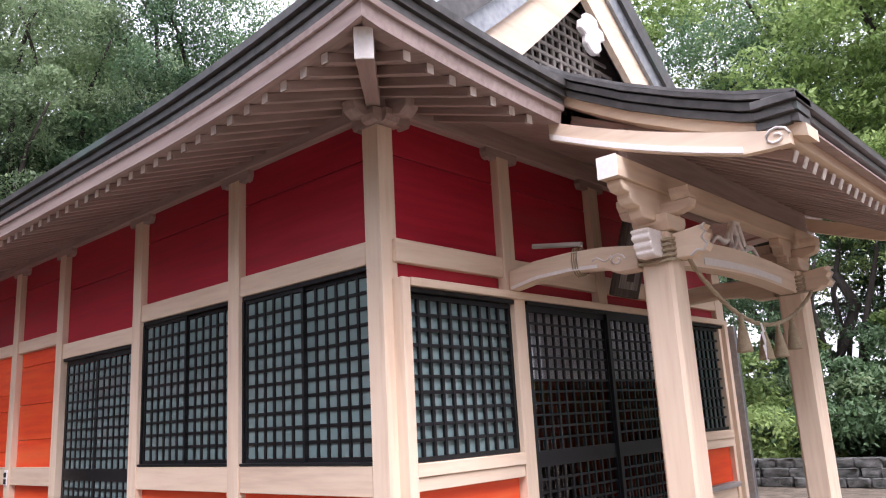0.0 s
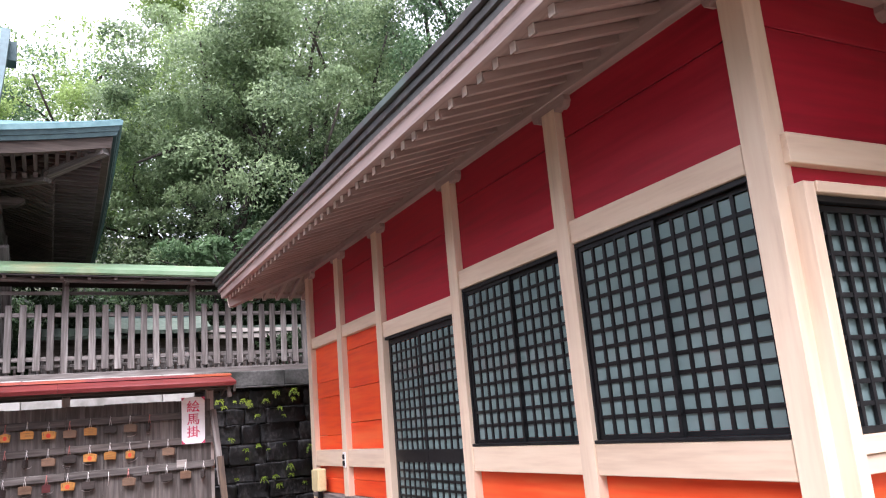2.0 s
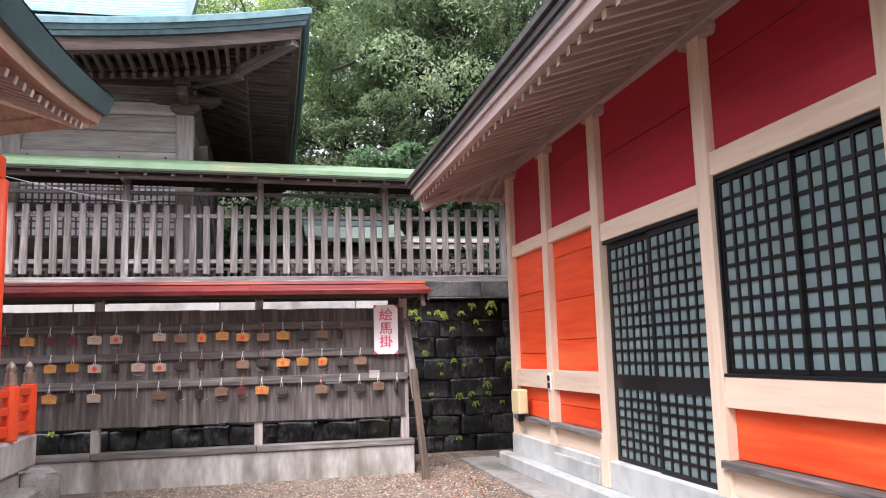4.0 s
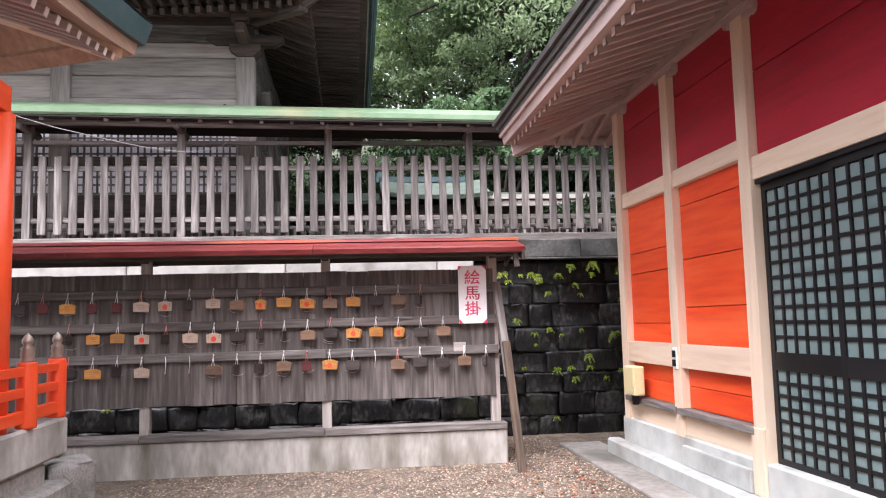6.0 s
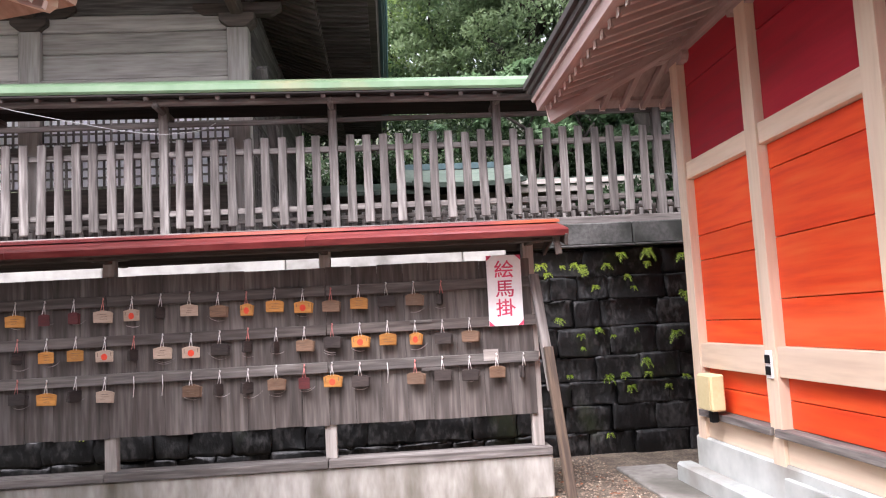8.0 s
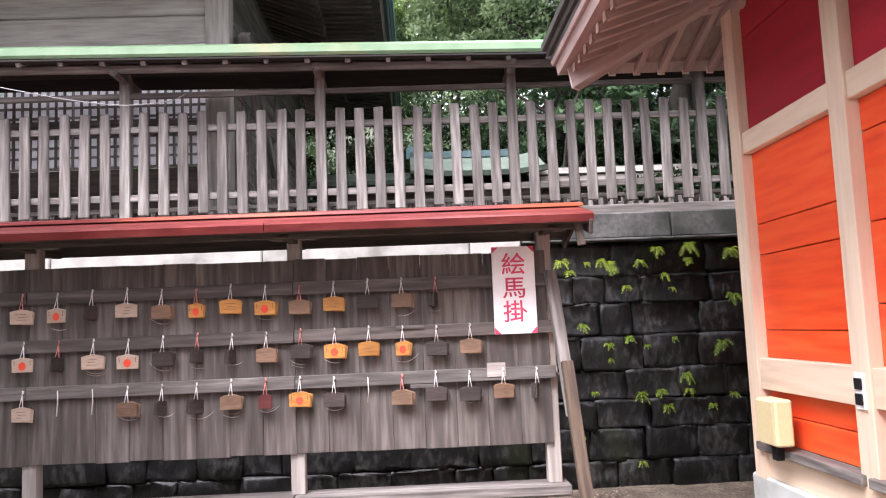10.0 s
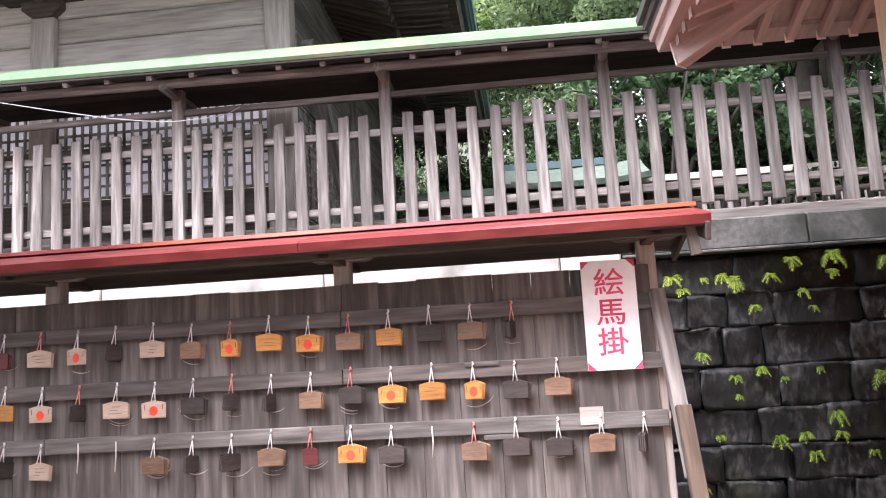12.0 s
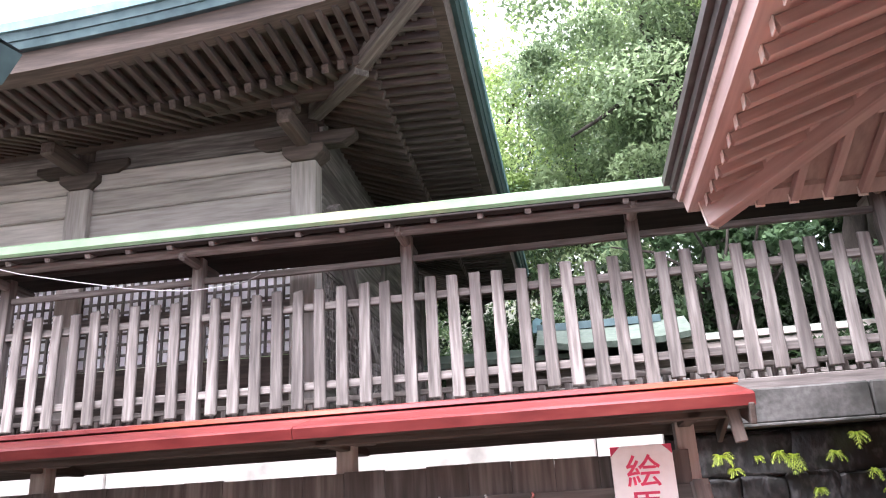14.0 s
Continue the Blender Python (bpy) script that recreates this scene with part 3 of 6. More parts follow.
for y0, y1, dx in ((4.96, 6.19, 0.0), (6.15, 7.385, 0.03)):
    lattice("leaf", y1 - y0, 1.87, 10, 12, 0.018, black_frame, door, Matrix.Translation((WX + dx, y0, 0.5)) @ FACE_E, frame_w=0.05, mid=(0.62, 0.74, 6))
    pn = block("pane", WX + dx - 0.022, WX + dx - 0.018, y0 + 0.03, y1 - 0.03, 0.53, 2.34, clear_pane, door, bevel=0)
    pn.visible_shadow = False
# inside of the hall, seen dimly through the entrance
block("floor_boards", XB + 0.1, WX - 0.12, WY + 0.16, 8.72, 0.46, 0.5, brown_wood, hall)
block("ceiling_boards", XB + 0.1, WX - 0.14, WY + 0.16, 8.72, 3.1, 3.14, brown_wood, hall)
block("inner_curtain", -3.77, -3.755, 4.97, 7.37, 1.78, 2.36, paper, hall, "white hanging curtain inside the entrance")
block("inner_table", -5.4, -4.9, 5.0, 7.4, 0.5, 1.1, dark_wood, hall, "dark offering table inside")

# roof: eaves, rafters, copper layers
EX0, EX1, EY0, EY1 = -12.36, -2.61, 2.38, 9.96


def lift(x, y):
    """How far the eaves rise towards the corners."""
    dx = EX1 - x
    dy = min(y - EY0, EY1 - y)
    d = max(dx, dy)
    return 0.15 * max(0.0, 1 - d / 2.4) ** 2


def roof_rise(d):
    return 0.5 * d + 0.066 * d * d


def eave_ring(out, z, front=True):
    """Points round the eaves, set in by out, at height z, in four runs."""
    runs = []
    for (ax, ay), (bx, by) in (((EX1, EY0), (EX0, EY0)), ((EX0, EY0), (EX0, EY1)), ((EX0, EY1), (EX1, EY1)), ((EX1, EY1), (EX1, EY0))):
        run = []
        for k in range(33):
            x, y = ax + (bx - ax) * k / 32, ay + (by - ay) * k / 32
            sx = -1 if x > EX1 - 1e-6 else (1 if x < EX0 + 1e-6 else 0)
            sy = 1 if y < EY0 + 1e-6 else (-1 if y > EY1 - 1e-6 else 0)
            run.append((x + sx * out, y + sy * out, z + lift(x, y)))
        runs.append(run)
    return runs


def eave_band(name, profile, material, label=""):
    """A board or copper layer of the given section (inset, height) along the eaves."""
    lines = [eave_ring(o, z) for o, z in profile]
    for side in range(4):
        rows = [[ln[side][k] for ln in lines] for k in range(33)]
        if side == 3:
            for cut in ([r for r in rows if r[0][1] >= 8.05], [r for r in rows if r[0][1] <= 4.3]):
                part(name, strip(cut, close=True), material, hall, label)
        else:
            part(name, strip(rows, close=True), material, hall, label)


eave_band("eave_board", [(0.24, 3.46), (0.10, 3.425), (0.085, 3.51), (0.24, 3.51)], eave_wood(0))
eave_band("eave_strip", [(0.2, 3.512), (0.065, 3.512), (0.055, 3.543), (0.2, 3.543)], eave_wood(1))
for k, (o, z) in enumerate(((0.06, 3.545), (0.035, 3.60), (0.0, 3.655))):
    eave_band("copper_layer", [(0.25, z), (o, z), (o - 0.005, z + 0.045), (0.25, z + 0.045)], roof_dark)
# soffit sheet
for side in range(4):
    rows = []
    a, b = eave_ring(0.2, 3.49), eave_ring(1.16, 3.84)
    for k in range(33):
        pa, pb = Vector(a[side][k]), Vector(b[side][k])
        if side in (0, 2):
            pb.x = min(max(pa.x, EX0 + 1.16), EX1 - 1.16)
        else:
            pb.y = min(max(pa.y, EY0 + 1.16), EY1 - 1.16)
        pb.z = 3.84 + 0.4 * lift(pa.x, pa.y)
        rows.append([pa, pb])
    part("soffit", strip(rows, thick=0.012), eave_wood(0), hall)
raf = box_mesh(0.048, 1.2, 0.056, 0.003, "rafter")
raf.materials.append(eave_wood(1))
tip = box_mesh(0.054, 0.006, 0.061, 0.001, "tip")
tip.materials.append(white_end)


def rafter(x, y, ang, length=1.0):
    """A rafter whose white end is at x, y; ang turns it from pointing to -y."""
    z = 3.412 + lift(x, y)
    flat = Matrix.Translation((x, y, z)) @ Matrix.Rotation(radians(ang), 4, 'Z')
    m = flat @ Matrix.Rotation(math.atan2(0.33, 1.0), 4, 'X')
    r = part("rafter", raf, None, hall, m=m @ Matrix.Translation((0, 0.6 * length, 0)) @ Matrix.Diagonal((1, length, 1, 1)))
    part("white_end", tip, None, r, m=flat @ Matrix.Translation((0, -0.014, 0)))


x = EX1 - 0.5
while x > EX0 + 0.25:
    d = min(x - EX0, EX1 - x)
    rafter(x, EY0 + 0.19, 0, min(1.0, d / 1.25))
    x -= 0.19
y = EY0 + 0.5
while y < 4.2:
    d = y - EY0
    rafter(EX1 - 0.19, y, 90, min(1.0, d / 1.25))
    rafter(EX1 - 0.19, 2 * YC - y, 90, min(1.0, d / 1.25))
    rafter(EX0 + 0.19, y, -90, min(1.0, d / 1.25))
    y += 0.19
for sx, sy, cx, cy, z in ((-1, 1, EX1, EY0, 3.49), (1, 1, EX0, EY0, 3.36), (-1, -1, EX1, EY1, 3.49)):
    hr = bar("hip_rafter", (cx + sx * 0.2, cy + sy * 0.2, z), (cx + sx * 1.3, cy + sy * 1.3, 3.80), 0.10, 0.17, eave_wood, hall)
    bar("white_end", (cx + sx * 0.193, cy + sy * 0.193, z - 0.002), (cx + sx * 0.2, cy + sy * 0.2, z), 0.105, 0.175, white_end, hr)

# copper roof sheets: hipped skirt and gabled upper roof
GX = -3.68


def skirt(x, y):
    dy = HALF + 1.12 - abs(y - YC)
    dx = min(x - EX0, EX1 - x)
    return 3.70 + lift(x, y) * max(0, 1 - min(dx, dy)) + roof_rise(max(0, min(dx, dy)))


part("roof_sheet", sheet(EX0, EX1, EY0, EY1, 80, 64, lambda x, y: min(skirt(x, y), 3.70 + roof_rise(1.2) if (x > GX - 0.1 or x < EX0 + 1.1) else 99)), roof_grey, hall, "dark grey copper roof with seams")


def up_z(u):
    return 6.43 - 0.92 * u + 0.035 * u * u


upper = []
for i in range(2):
    xx = (GX + 0.18, EX0 + 1.1)[i]
    upper.append([(xx, YC + 2.9 * (j / 16 - 1), up_z(2.9 * abs(j / 16 - 1)) - 0.06) for j in range(33)])
part("roof_sheet", strip(upper, thick=0.05), roof_grey, hall)
# the front gable with barge boards, lattice and pendant
for s in (-1, 1):
    for run, t0, t1, xa, mt, nm in ((2.45, 0.0, 0.25, 0.26, roof_dark, "verge"), (2.3, 0.25, 0.48, 0.22, roof_grey, "verge_board"), (1.95, 0.48, 0.93, 0.18, cream(1), "barge_board")):
        rows = []
        for j in range(17):
            u = run * j / 16
            zt = up_z(u)
            yy = YC + s * u
            rows.append([(GX + xa, yy, zt - t0), (GX + xa, yy, zt - t1), (GX + xa - 0.07, yy, zt - t1), (GX + xa - 0.07, yy, zt - t0)])
        part(nm, strip(rows, close=True), mt, hall)
part("gable_wall", prism([(-2.2, 4.2), (2.2, 4.2), (0, 6.0)], 0.04), dark_wood(0), hall, m=Matrix.Translation((GX - 0.15, YC, 0)) @ FACE_E)
for j in range(-9, 10):
    block("gable_bar", GX - 0.11, GX - 0.08, YC + j * 0.12 - 0.02, YC + j * 0.12 + 0.02, 4.3, max(4.4, 5.5 - abs(j) * 0.1), pale_wood, hall)
for j in range(11):
    hw = max(0.1, 1.35 - j * 0.1)
    block("gable_bar", GX - 0.10, GX - 0.075, YC - hw, YC + hw, 4.4 + j * 0.11, 4.435 + j * 0.11, pale_wood, hall)
pend = [(0, 0.36), (0.1, 0.34), (0.12, 0.26), (0.2, 0.24), (0.22, 0.14), (0.13, 0.1), (0.14, 0.02), (0.07, -0.05), (0, -0.07)]
part("gable_pendant", prism([(-a, b) for a, b in pend] + [(a, b) for a, b in pend[-2:0:-1]], 0.06, 0.012), white_end, hall, "white carved gable pendant", Matrix.Translation((GX + 0.2, YC, 4.93)) @ FACE_E)
bar("ridge", (GX + 0.25, YC, 6.5), (EX0 + 1.0, YC, 6.5), 0.3, 0.35, roof_dark, hall)

# porch in front of the entrance
PX0, PX1, PY0, PY1 = -2.75, -1.18, 4.2, 8.14
pts = [(-1.18, 3.10), (-1.5, 3.19), (-1.85, 3.33), (-2.2, 3.49), (-2.55, 3.68), (-2.95, 3.93), (-3.3, 4.15)]


def porch_z(x):
    for (a, za), (b, zb) in zip(pts, pts[1:]):
        if b <= x <= a:
            return za + (zb - za) * (a - x) / (a - b)
    return pts[0][1]


part("porch_roof_sheet", strip([[(a, PY0, z + 0.05), (a, PY1, z + 0.05)] for a, z in pts], thick=0.02), roof_dark, hall)
for k in range(3):
    dz, inn = 0.045 - 0.055 * k, 0.03 * k
    for s, yy in ((1, PY0), (-1, PY1)):
        rows = [[(a - inn * 0.3, yy + s * inn, z + dz), (a - inn * 0.3, yy + s * (inn + 0.005), z + dz - 0.047), (a - inn * 0.3, yy + s * 0.25, z + dz - 0.047), (a - inn * 0.3, yy + s * 0.25, z + dz)] for a, z in pts[:6]]
        part("copper_layer", strip(rows, close=True), roof_dark, hall)
    block("copper_layer", PX1 - 0.25, PX1 - inn, PY0 + inn, PY1 - inn, 3.10 + dz - 0.047, 3.10 + dz, roof_dark, hall)
block("eave_board", PX1 - 0.2, PX1 - 0.09, PY0 + 0.1, PY1 - 0.1, 2.915, 2.985, cream, hall)
for s, yy in ((1, PY0), (-1, PY1)):
    rows = [[(a, yy + s * 0.1, z - 0.12), (a, yy + s * 0.12, z - 0.19), (a, yy + s * 0.3, z - 0.19), (a, yy + s * 0.3, z - 0.12)] for a, z in pts[:6]]
    part("eave_strip", strip(rows, close=True), cream(0), hall)
    barge = []
    for j in range(13):
        u = j / 12
        a = -2.80 + 1.54 * u
        z = 3.475 - 0.695 * u + 0.17 * u * u
        h = 0.135 if u < 0.85 else 0.135 - 0.4 * (u - 0.85)
        barge.append([(a, yy + s * 0.06, z - 0.0), (a, yy + s * 0.06, z - h), (a, yy + s * 0.12, z - h), (a, yy + s * 0.12, z)])
    part("porch_barge_board", strip(barge, close=True), cream(0), hall, "cream curved barge board with carved scroll end")
    line = [[(r[1][0], yy + s * 0.055, r[1][2] + 0.045), (r[1][0], yy + s * 0.055, r[1][2] + 0.008), (r[1][0], yy + s * 0.064, r[1][2] + 0.008), (r[1][0], yy + s * 0.064, r[1][2] + 0.045)] for r in barge[:11]]
    part("white_line", strip(line, close=True), white_end, hall)
    scroll = [(-1.30 + (0.075 - 0.005 * q) * math.cos(q * 0.7) - 0.03, yy + s * 0.055, 2.93 + (0.06 - 0.004 * q) * math.sin(q * 0.7)) for q in range(13)]
    part("scroll", tube(scroll, 0.008), white_end, hall)
rows = [[(a, PY0 + 0.15, z - 0.14), (a, PY1 - 0.15, z - 0.14)] for a, z in pts[:6]]
part("porch_soffit", strip(rows, thick=0.01), eave_wood(0), hall)
y = PY0 + 0.3
while y < PY1 - 0.2:
    r = bar("rafter", (PX1 - 0.14, y, 2.865), (-2.75, y, 3.53), 0.05, 0.06, eave_wood, hall)
    bar("white_end", (PX1 - 0.133, y, 2.862), (PX1 - 0.14, y, 2.865), 0.056, 0.068, white_end, r)
    y += 0.17
PXC, PYA, PYB = -2.35, 4.82, 7.34
block("porch_purlin", PXC - 0.07, PXC + 0.07, 4.20, 8.10, 2.945, 3.085, cream, hall)
block("purlin_board", PXC - 0.03, PXC + 0.03, 4.42, 7.92, 3.087, 3.33, eave_wood, hall)
block("white_end", PXC - 0.073, PXC + 0.073, 4.193, 4.199, 2.942, 3.088, white_end, hall)
rb = [(0.0, 0.0), (0.0, 0.155), (0.25, 0.195), (0.55, 0.205), (0.85, 0.19), (1.12, 0.15), (1.12, -0.02), (0.95, -0.02), (0.85, 0.03), (0.55, 0.055), (0.25, 0.04)]
step_arm = [(-0.17, 0.0), (0.30, 0.0), (0.33, 0.04), (0.33, 0.07), (0.42, 0.075), (0.45, 0.11), (0.45, 0.14), (0.52, 0.145), (0.56, 0.18), (0.56, 0.215), (-0.30, 0.215), (-0.30, 0.15), (-0.25, 0.14), (-0.25, 0.07), (-0.17, 0.06)]
for y in (PYA, PYB):
    s = 1 if y < YC else -1
    block("porch_post", PXC - 0.11, PXC + 0.11, y - 0.11, y + 0.11, 0.22, 2.66, cream, hall, bevel=0.022)
    block("post_stone", PXC - 0.19, PXC + 0.19, y - 0.19, y + 0.19, 0.05, 0.22, step_stone, hall, bevel=0.02)
    # flared bearing block, then a stepped arm that carries the purlin
    part("bearing_block", prism([(-0.09, 0.0), (0.09, 0.0), (0.14, 0.055), (0.14, 0.11), (-0.14, 0.11), (-0.14, 0.055)], 0.26, 0.006), cream(0), hall, m=Matrix.Translation((PXC, y, 2.662)) @ FACE_E)
    part("bracket_arm", prism(step_arm, 0.1, 0.006), cream(0), hall, m=Matrix.Translation((PXC, y, 2.728)) @ Matrix.Rotation(radians(-90 * s), 4, 'Z'))
    part("bracket_arm", prism([(-0.27, 0.085), (-0.25, 0.03), (-0.16, 0.0), (0.16, 0.0), (0.25, 0.03), (0.27, 0.085)], 0.1, 0.006), cream(0), hall, m=Matrix.Translation((PXC, y, 2.775)))
    for dx in (-0.2, 0.2):
        part("bracket_block", prism([(-0.045, 0.0), (0.045, 0.0), (0.07, 0.035), (0.07, 0.08), (-0.07, 0.08), (-0.07, 0.035)], 0.14, 0.004), cream(0), hall, m=Matrix.Translation((PXC + dx, y, 2.862)) @ FACE_E)
    # white scalloped nosing on the outer side, cream one with a white rim towards the yard
    nz = [(0, -0.075), (0.12, -0.075), (0.145, -0.055), (0.14, -0.03), (0.16, -0.02), (0.165, 0.005), (0.155, 0.02), (0.18, 0.035), (0.185, 0.055), (0.17, 0.07), (0.19, 0.09), (0.18, 0.105), (0, 0.105)]
    part("white_nosing", prism(nz, 0.13, 0.006), white_end, hall, m=Matrix.Translation((PXC, y - s * 0.11, 2.555)) @ Matrix.Rotation(radians(-90 * s), 4, 'Z'))
    fz = [(0, -0.085), (0.11, -0.085), (0.16, -0.05), (0.20, -0.06), (0.23, -0.02), (0.20, 0.02), (0.225, 0.06), (0.20, 0.09), (0.23, 0.115), (0, 0.085)]
    part("nosing", prism(fz, 0.12, 0.006), cream(0), hall, m=Matrix.Translation((PXC + 0.11, y, 2.55)))
    part("white_line", tube([(PXC + 0.115 + a, y - s * 0.058, 2.55 + b) for a, b in fz[1:9]], 0.009), white_end, hall)
    # bowed tie beam back to the hall
    part("rainbow_beam", prism(rb, 0.12, 0.012), cream(0), hall, m=Matrix.Translation((-3.62, y, 2.46)))
    part("white_line", strip([[(-3.60 + a, y - s * 0.064, 2.475 + b), (-3.60 + a, y - s * 0.064, 2.50 + b)] for a, b in ((0.0, -0.01), (0.25, 0.035), (0.55, 0.045), (0.78, 0.03))], thick=0.004), white_end, hall)
    part("scroll", tube([(-2.66 + (0.062 - 0.004 * q) * math.cos(q * 0.7), y - s * 0.063, 2.535 + (0.045 - 0.003 * q) * math.sin(q * 0.7)) for q in range(12)], 0.008), white_end, hall)
    part("scroll", tube([(-2.86 + 0.02 * q, y - s * 0.063, 2.56 + 0.018 * math.sin(q * 0.9)) for q in range(9)], 0.006), white_end, hall)
cross = [(PYA + 0.11 + (PYB - PYA - 0.22) * j / 12, 2.45 + 0.05 * math.sin(math.pi * j / 12)) for j in range(13)]
part("porch_tie_beam", strip([[(PXC - 0.07, yy, z), (PXC - 0.07, yy, z + 0.19), (PXC + 0.07, yy, z + 0.19), (PXC + 0.07, yy, z)] for yy, z in cross], close=True), cream(1), hall)
part("white_line", strip([[(PXC + 0.074, yy, z + 0.02), (PXC + 0.074, yy, z + 0.075)] for yy, z in cross[2:-2]], thick=0.004), white_end, hall)
# pierced strut of interlaced loops on the tie beam
strut = part("carved_strut", prism([(-0.06, 0.24), (-0.09, 0.29), (-0.04, 0.33), (0.04, 0.33), (0.09, 0.29), (0.06, 0.24)], 0.09, 0.012), white_end, hall, "pierced carved strut of interlaced loops", Matrix.Translation((PXC, 6.12, 2.69)) @ FACE_E)
for q in range(5):
    a = (q - 2) * 0.36
    loop = [(0.075 * math.sin(u), 0.14 - 0.14 * math.cos(u)) for u in [i * math.pi / 8 for i in range(17)]]
    part("loop", tube([(PXC + 0.02 * (q % 2), 6.12 + p * math.cos(a) - (0.27 - r) * math.sin(a) * 1.1, 2.69 + 0.27 - (0.27 - r) * math.cos(a) + p * math.sin(a)) for p, r in loop], 0.019), white_end, strut)
for sg in (-1, 1):
    part("leg", tube([(PXC, 6.12 + sg * u, 2.73 + 0.10 * (1 - u / 0.46) + 0.025 * math.sin(u * 22)) for u in [0.16 + 0.03 * i for i in range(11)]], 0.03, 8, 0.5), white_end, strut)

# ---------- raised terrace, stone retaining wall and its fence ----------
TZ = 2.42
tagged(part("terrace", sheet(-60, -13.55, -40, 60, 60, 80, lambda x, y: TZ + max(0.0, (-20 - x)) * 0.35 + 0.2 * noise.noise((x * 0.3, y * 0.3, 0)) * min(1, max(0, (-15 - x)))), forest_floor),
       "raised wooded ground behind the retaining wall", "ground", kind="structure")
tagged(block("retaining_wall_core", -13.9, -13.29, -16, 16, 0.0, 2.2, stone), "dark wet retaining wall", "wall", kind="structure")
stonewall = thing("retaining_wall", -13.35, 2.0, GROUND, "wet black squared-stone retaining wall with moss", "stone wall", kind="structure")
stone_meshes = []
for v in range(8):
    bm = bmesh.new()
    bmesh.ops.create_cube(bm, size=1.0)
    bmesh.ops.subdivide_edges(bm, edges=bm.edges[:], cuts=3, use_grid_fill=True)
    for vert in bm.verts:
        r = random.Random(v * 1000 + vert.index)
        vert.co = Vector([math.copysign((0.0, 0.40, 0.5)[round(abs(c) * 4)], c) for c in vert.co])
        e = sum(abs(abs(c) - 0.5) < 1e-3 for c in vert.co)
        shrink = (0, 0, 0.015, 0.04)[e]
        vert.co = Vector([c * (1 - shrink * 0.5) for c in vert.co]) + Vector((r.uniform(-0.08, 0.08), r.uniform(-0.03, 0.03), r.uniform(-0.05, 0.05)))
    for f in bm.faces:
        f.smooth = True
    me = mesh_of(bm, "stone")
    me.materials.append(stone)
    stone_meshes.append(me)
rs = random.Random(5)
z = GROUND - 0.05
while z < 2.2:
    h = rs.uniform(0.24, 0.29)
    h = min(h, 2.24 - z) if z + h > 2.1 else h
    y = -4.4 + rs.uniform(0, 0.3)
    while y < 4.5:
        w = rs.uniform(0.28, 0.62) if z < 1.75 else rs.uniform(0.6, 1.2)
        xo = -13.36 + (1.2 - z) * 0.04
        tilt = Matrix.Rotation(rs.gauss(0, 0.014), 4, 'X') @ Matrix.Rotation(rs.gauss(0, 0.03), 4, 'Z')
        part("stone", rs.choice(stone_meshes), None, stonewall, m=Matrix.Translation((xo + rs.uniform(-0.03, 0.015), y + w / 2, z + h / 2 + rs.uniform(-0.008, 0.008))) @ tilt @ Matrix.Diagonal((0.26, w - 0.006, h * rs.uniform(0.96, 1.0), 1)))
        y += w
    z += h
wallcap = thing("wall_coping", -13.4, -2, 2.24, "pale weathered concrete coping on the retaining wall", "coping", kind="structure")
edges = [-9.0, -7.2, -5.4, -3.6, -1.8, 0.0, 1.8, 2.25, 3.6, 5.0, 6.4, 7.8, 9.2]
for a, b in zip(edges, edges[1:]):
    pale = b < 2.3
    block("coping_stone", -13.72, -13.17 if pale else -13.2, a + 0.004, b - 0.004, 2.05 if pale else 2.24, 2.47, coping_concrete if pale else mossy_concrete, wallcap, bevel=0.012)
    if not pale:
        block("coping_ledge", -13.72, -13.14, a + 0.004, b - 0.004, 2.215, 2.237, mossy_concrete, wallcap, bevel=0.006)

def sag(y):
    """The fence roof dips a little along its length."""
    return -0.07 - 0.0135 * y


fence = thing("roofed_fence", -13.4, 0.5, 2.47, "grey weathered picket fence under a green copper roof", "fence")
FX = -13.38
block("sill_beam", FX - 0.06, FX + 0.06, -8.4, 7.6, 2.47, 2.56, old_wood, fence)
fence_posts = [0.51 + 1.745 * k for k in range(-5, 5)]
pick = [box_mesh(0.03, 0.096, 0.93, 0.008, "picket%d" % k).copy() for k in range(4)]
for k, me in enumerate(pick):
    r = random.Random(k)
    for v in me.vertices:
        if v.co.z > 0.4:
            v.co.z += r.uniform(-0.01, 0.01)
            v.co.y *= 0.9
    me.materials.append(old_wood(2))
for y in fence_posts:
    block("fence_post", FX - 0.045, FX + 0.045, y - 0.045, y + 0.045, 2.56, 3.9, old_wood, fence)
    block("bracket", FX - 0.3, FX + 0.32, y - 0.035, y + 0.035, 3.80, 3.88, old_wood, fence, bevel=0.02)
    rr = random.Random(int(y * 100))
    for j in range(1, 10):
        yy = y + 1.745 * j / 10
        part("picket", rr.choice(pick), None, fence, m=Matrix.Translation((FX + 0.045, yy + rr.uniform(-0.008, 0.008), 3.065 + rr.uniform(-0.012, 0.012))) @ Matrix.Rotation(rr.uniform(-0.012, 0.012), 4, 'X'))
    block("fence_rail", FX - 0.02, FX + 0.028, y + 0.046, y + 1.699, 3.36, 3.42, old_wood, fence)
    block("fence_rail", FX - 0.02, FX + 0.028, y + 0.046, y + 1.699, 2.74, 2.80, old_wood, fence)
    block("upper_rail", FX - 0.02, FX + 0.02, y + 0.046, y + 1.699, 3.68, 3.73, old_wood, fence)
    for j in range(18):
        yy = y + 0.1 + 1.6 * j / 17
        block("low_baluster", FX - 0.15, FX - 0.12, yy - 0.02, yy + 0.02, 2.47, 2.66, old_wood, fence, bevel=0.003)
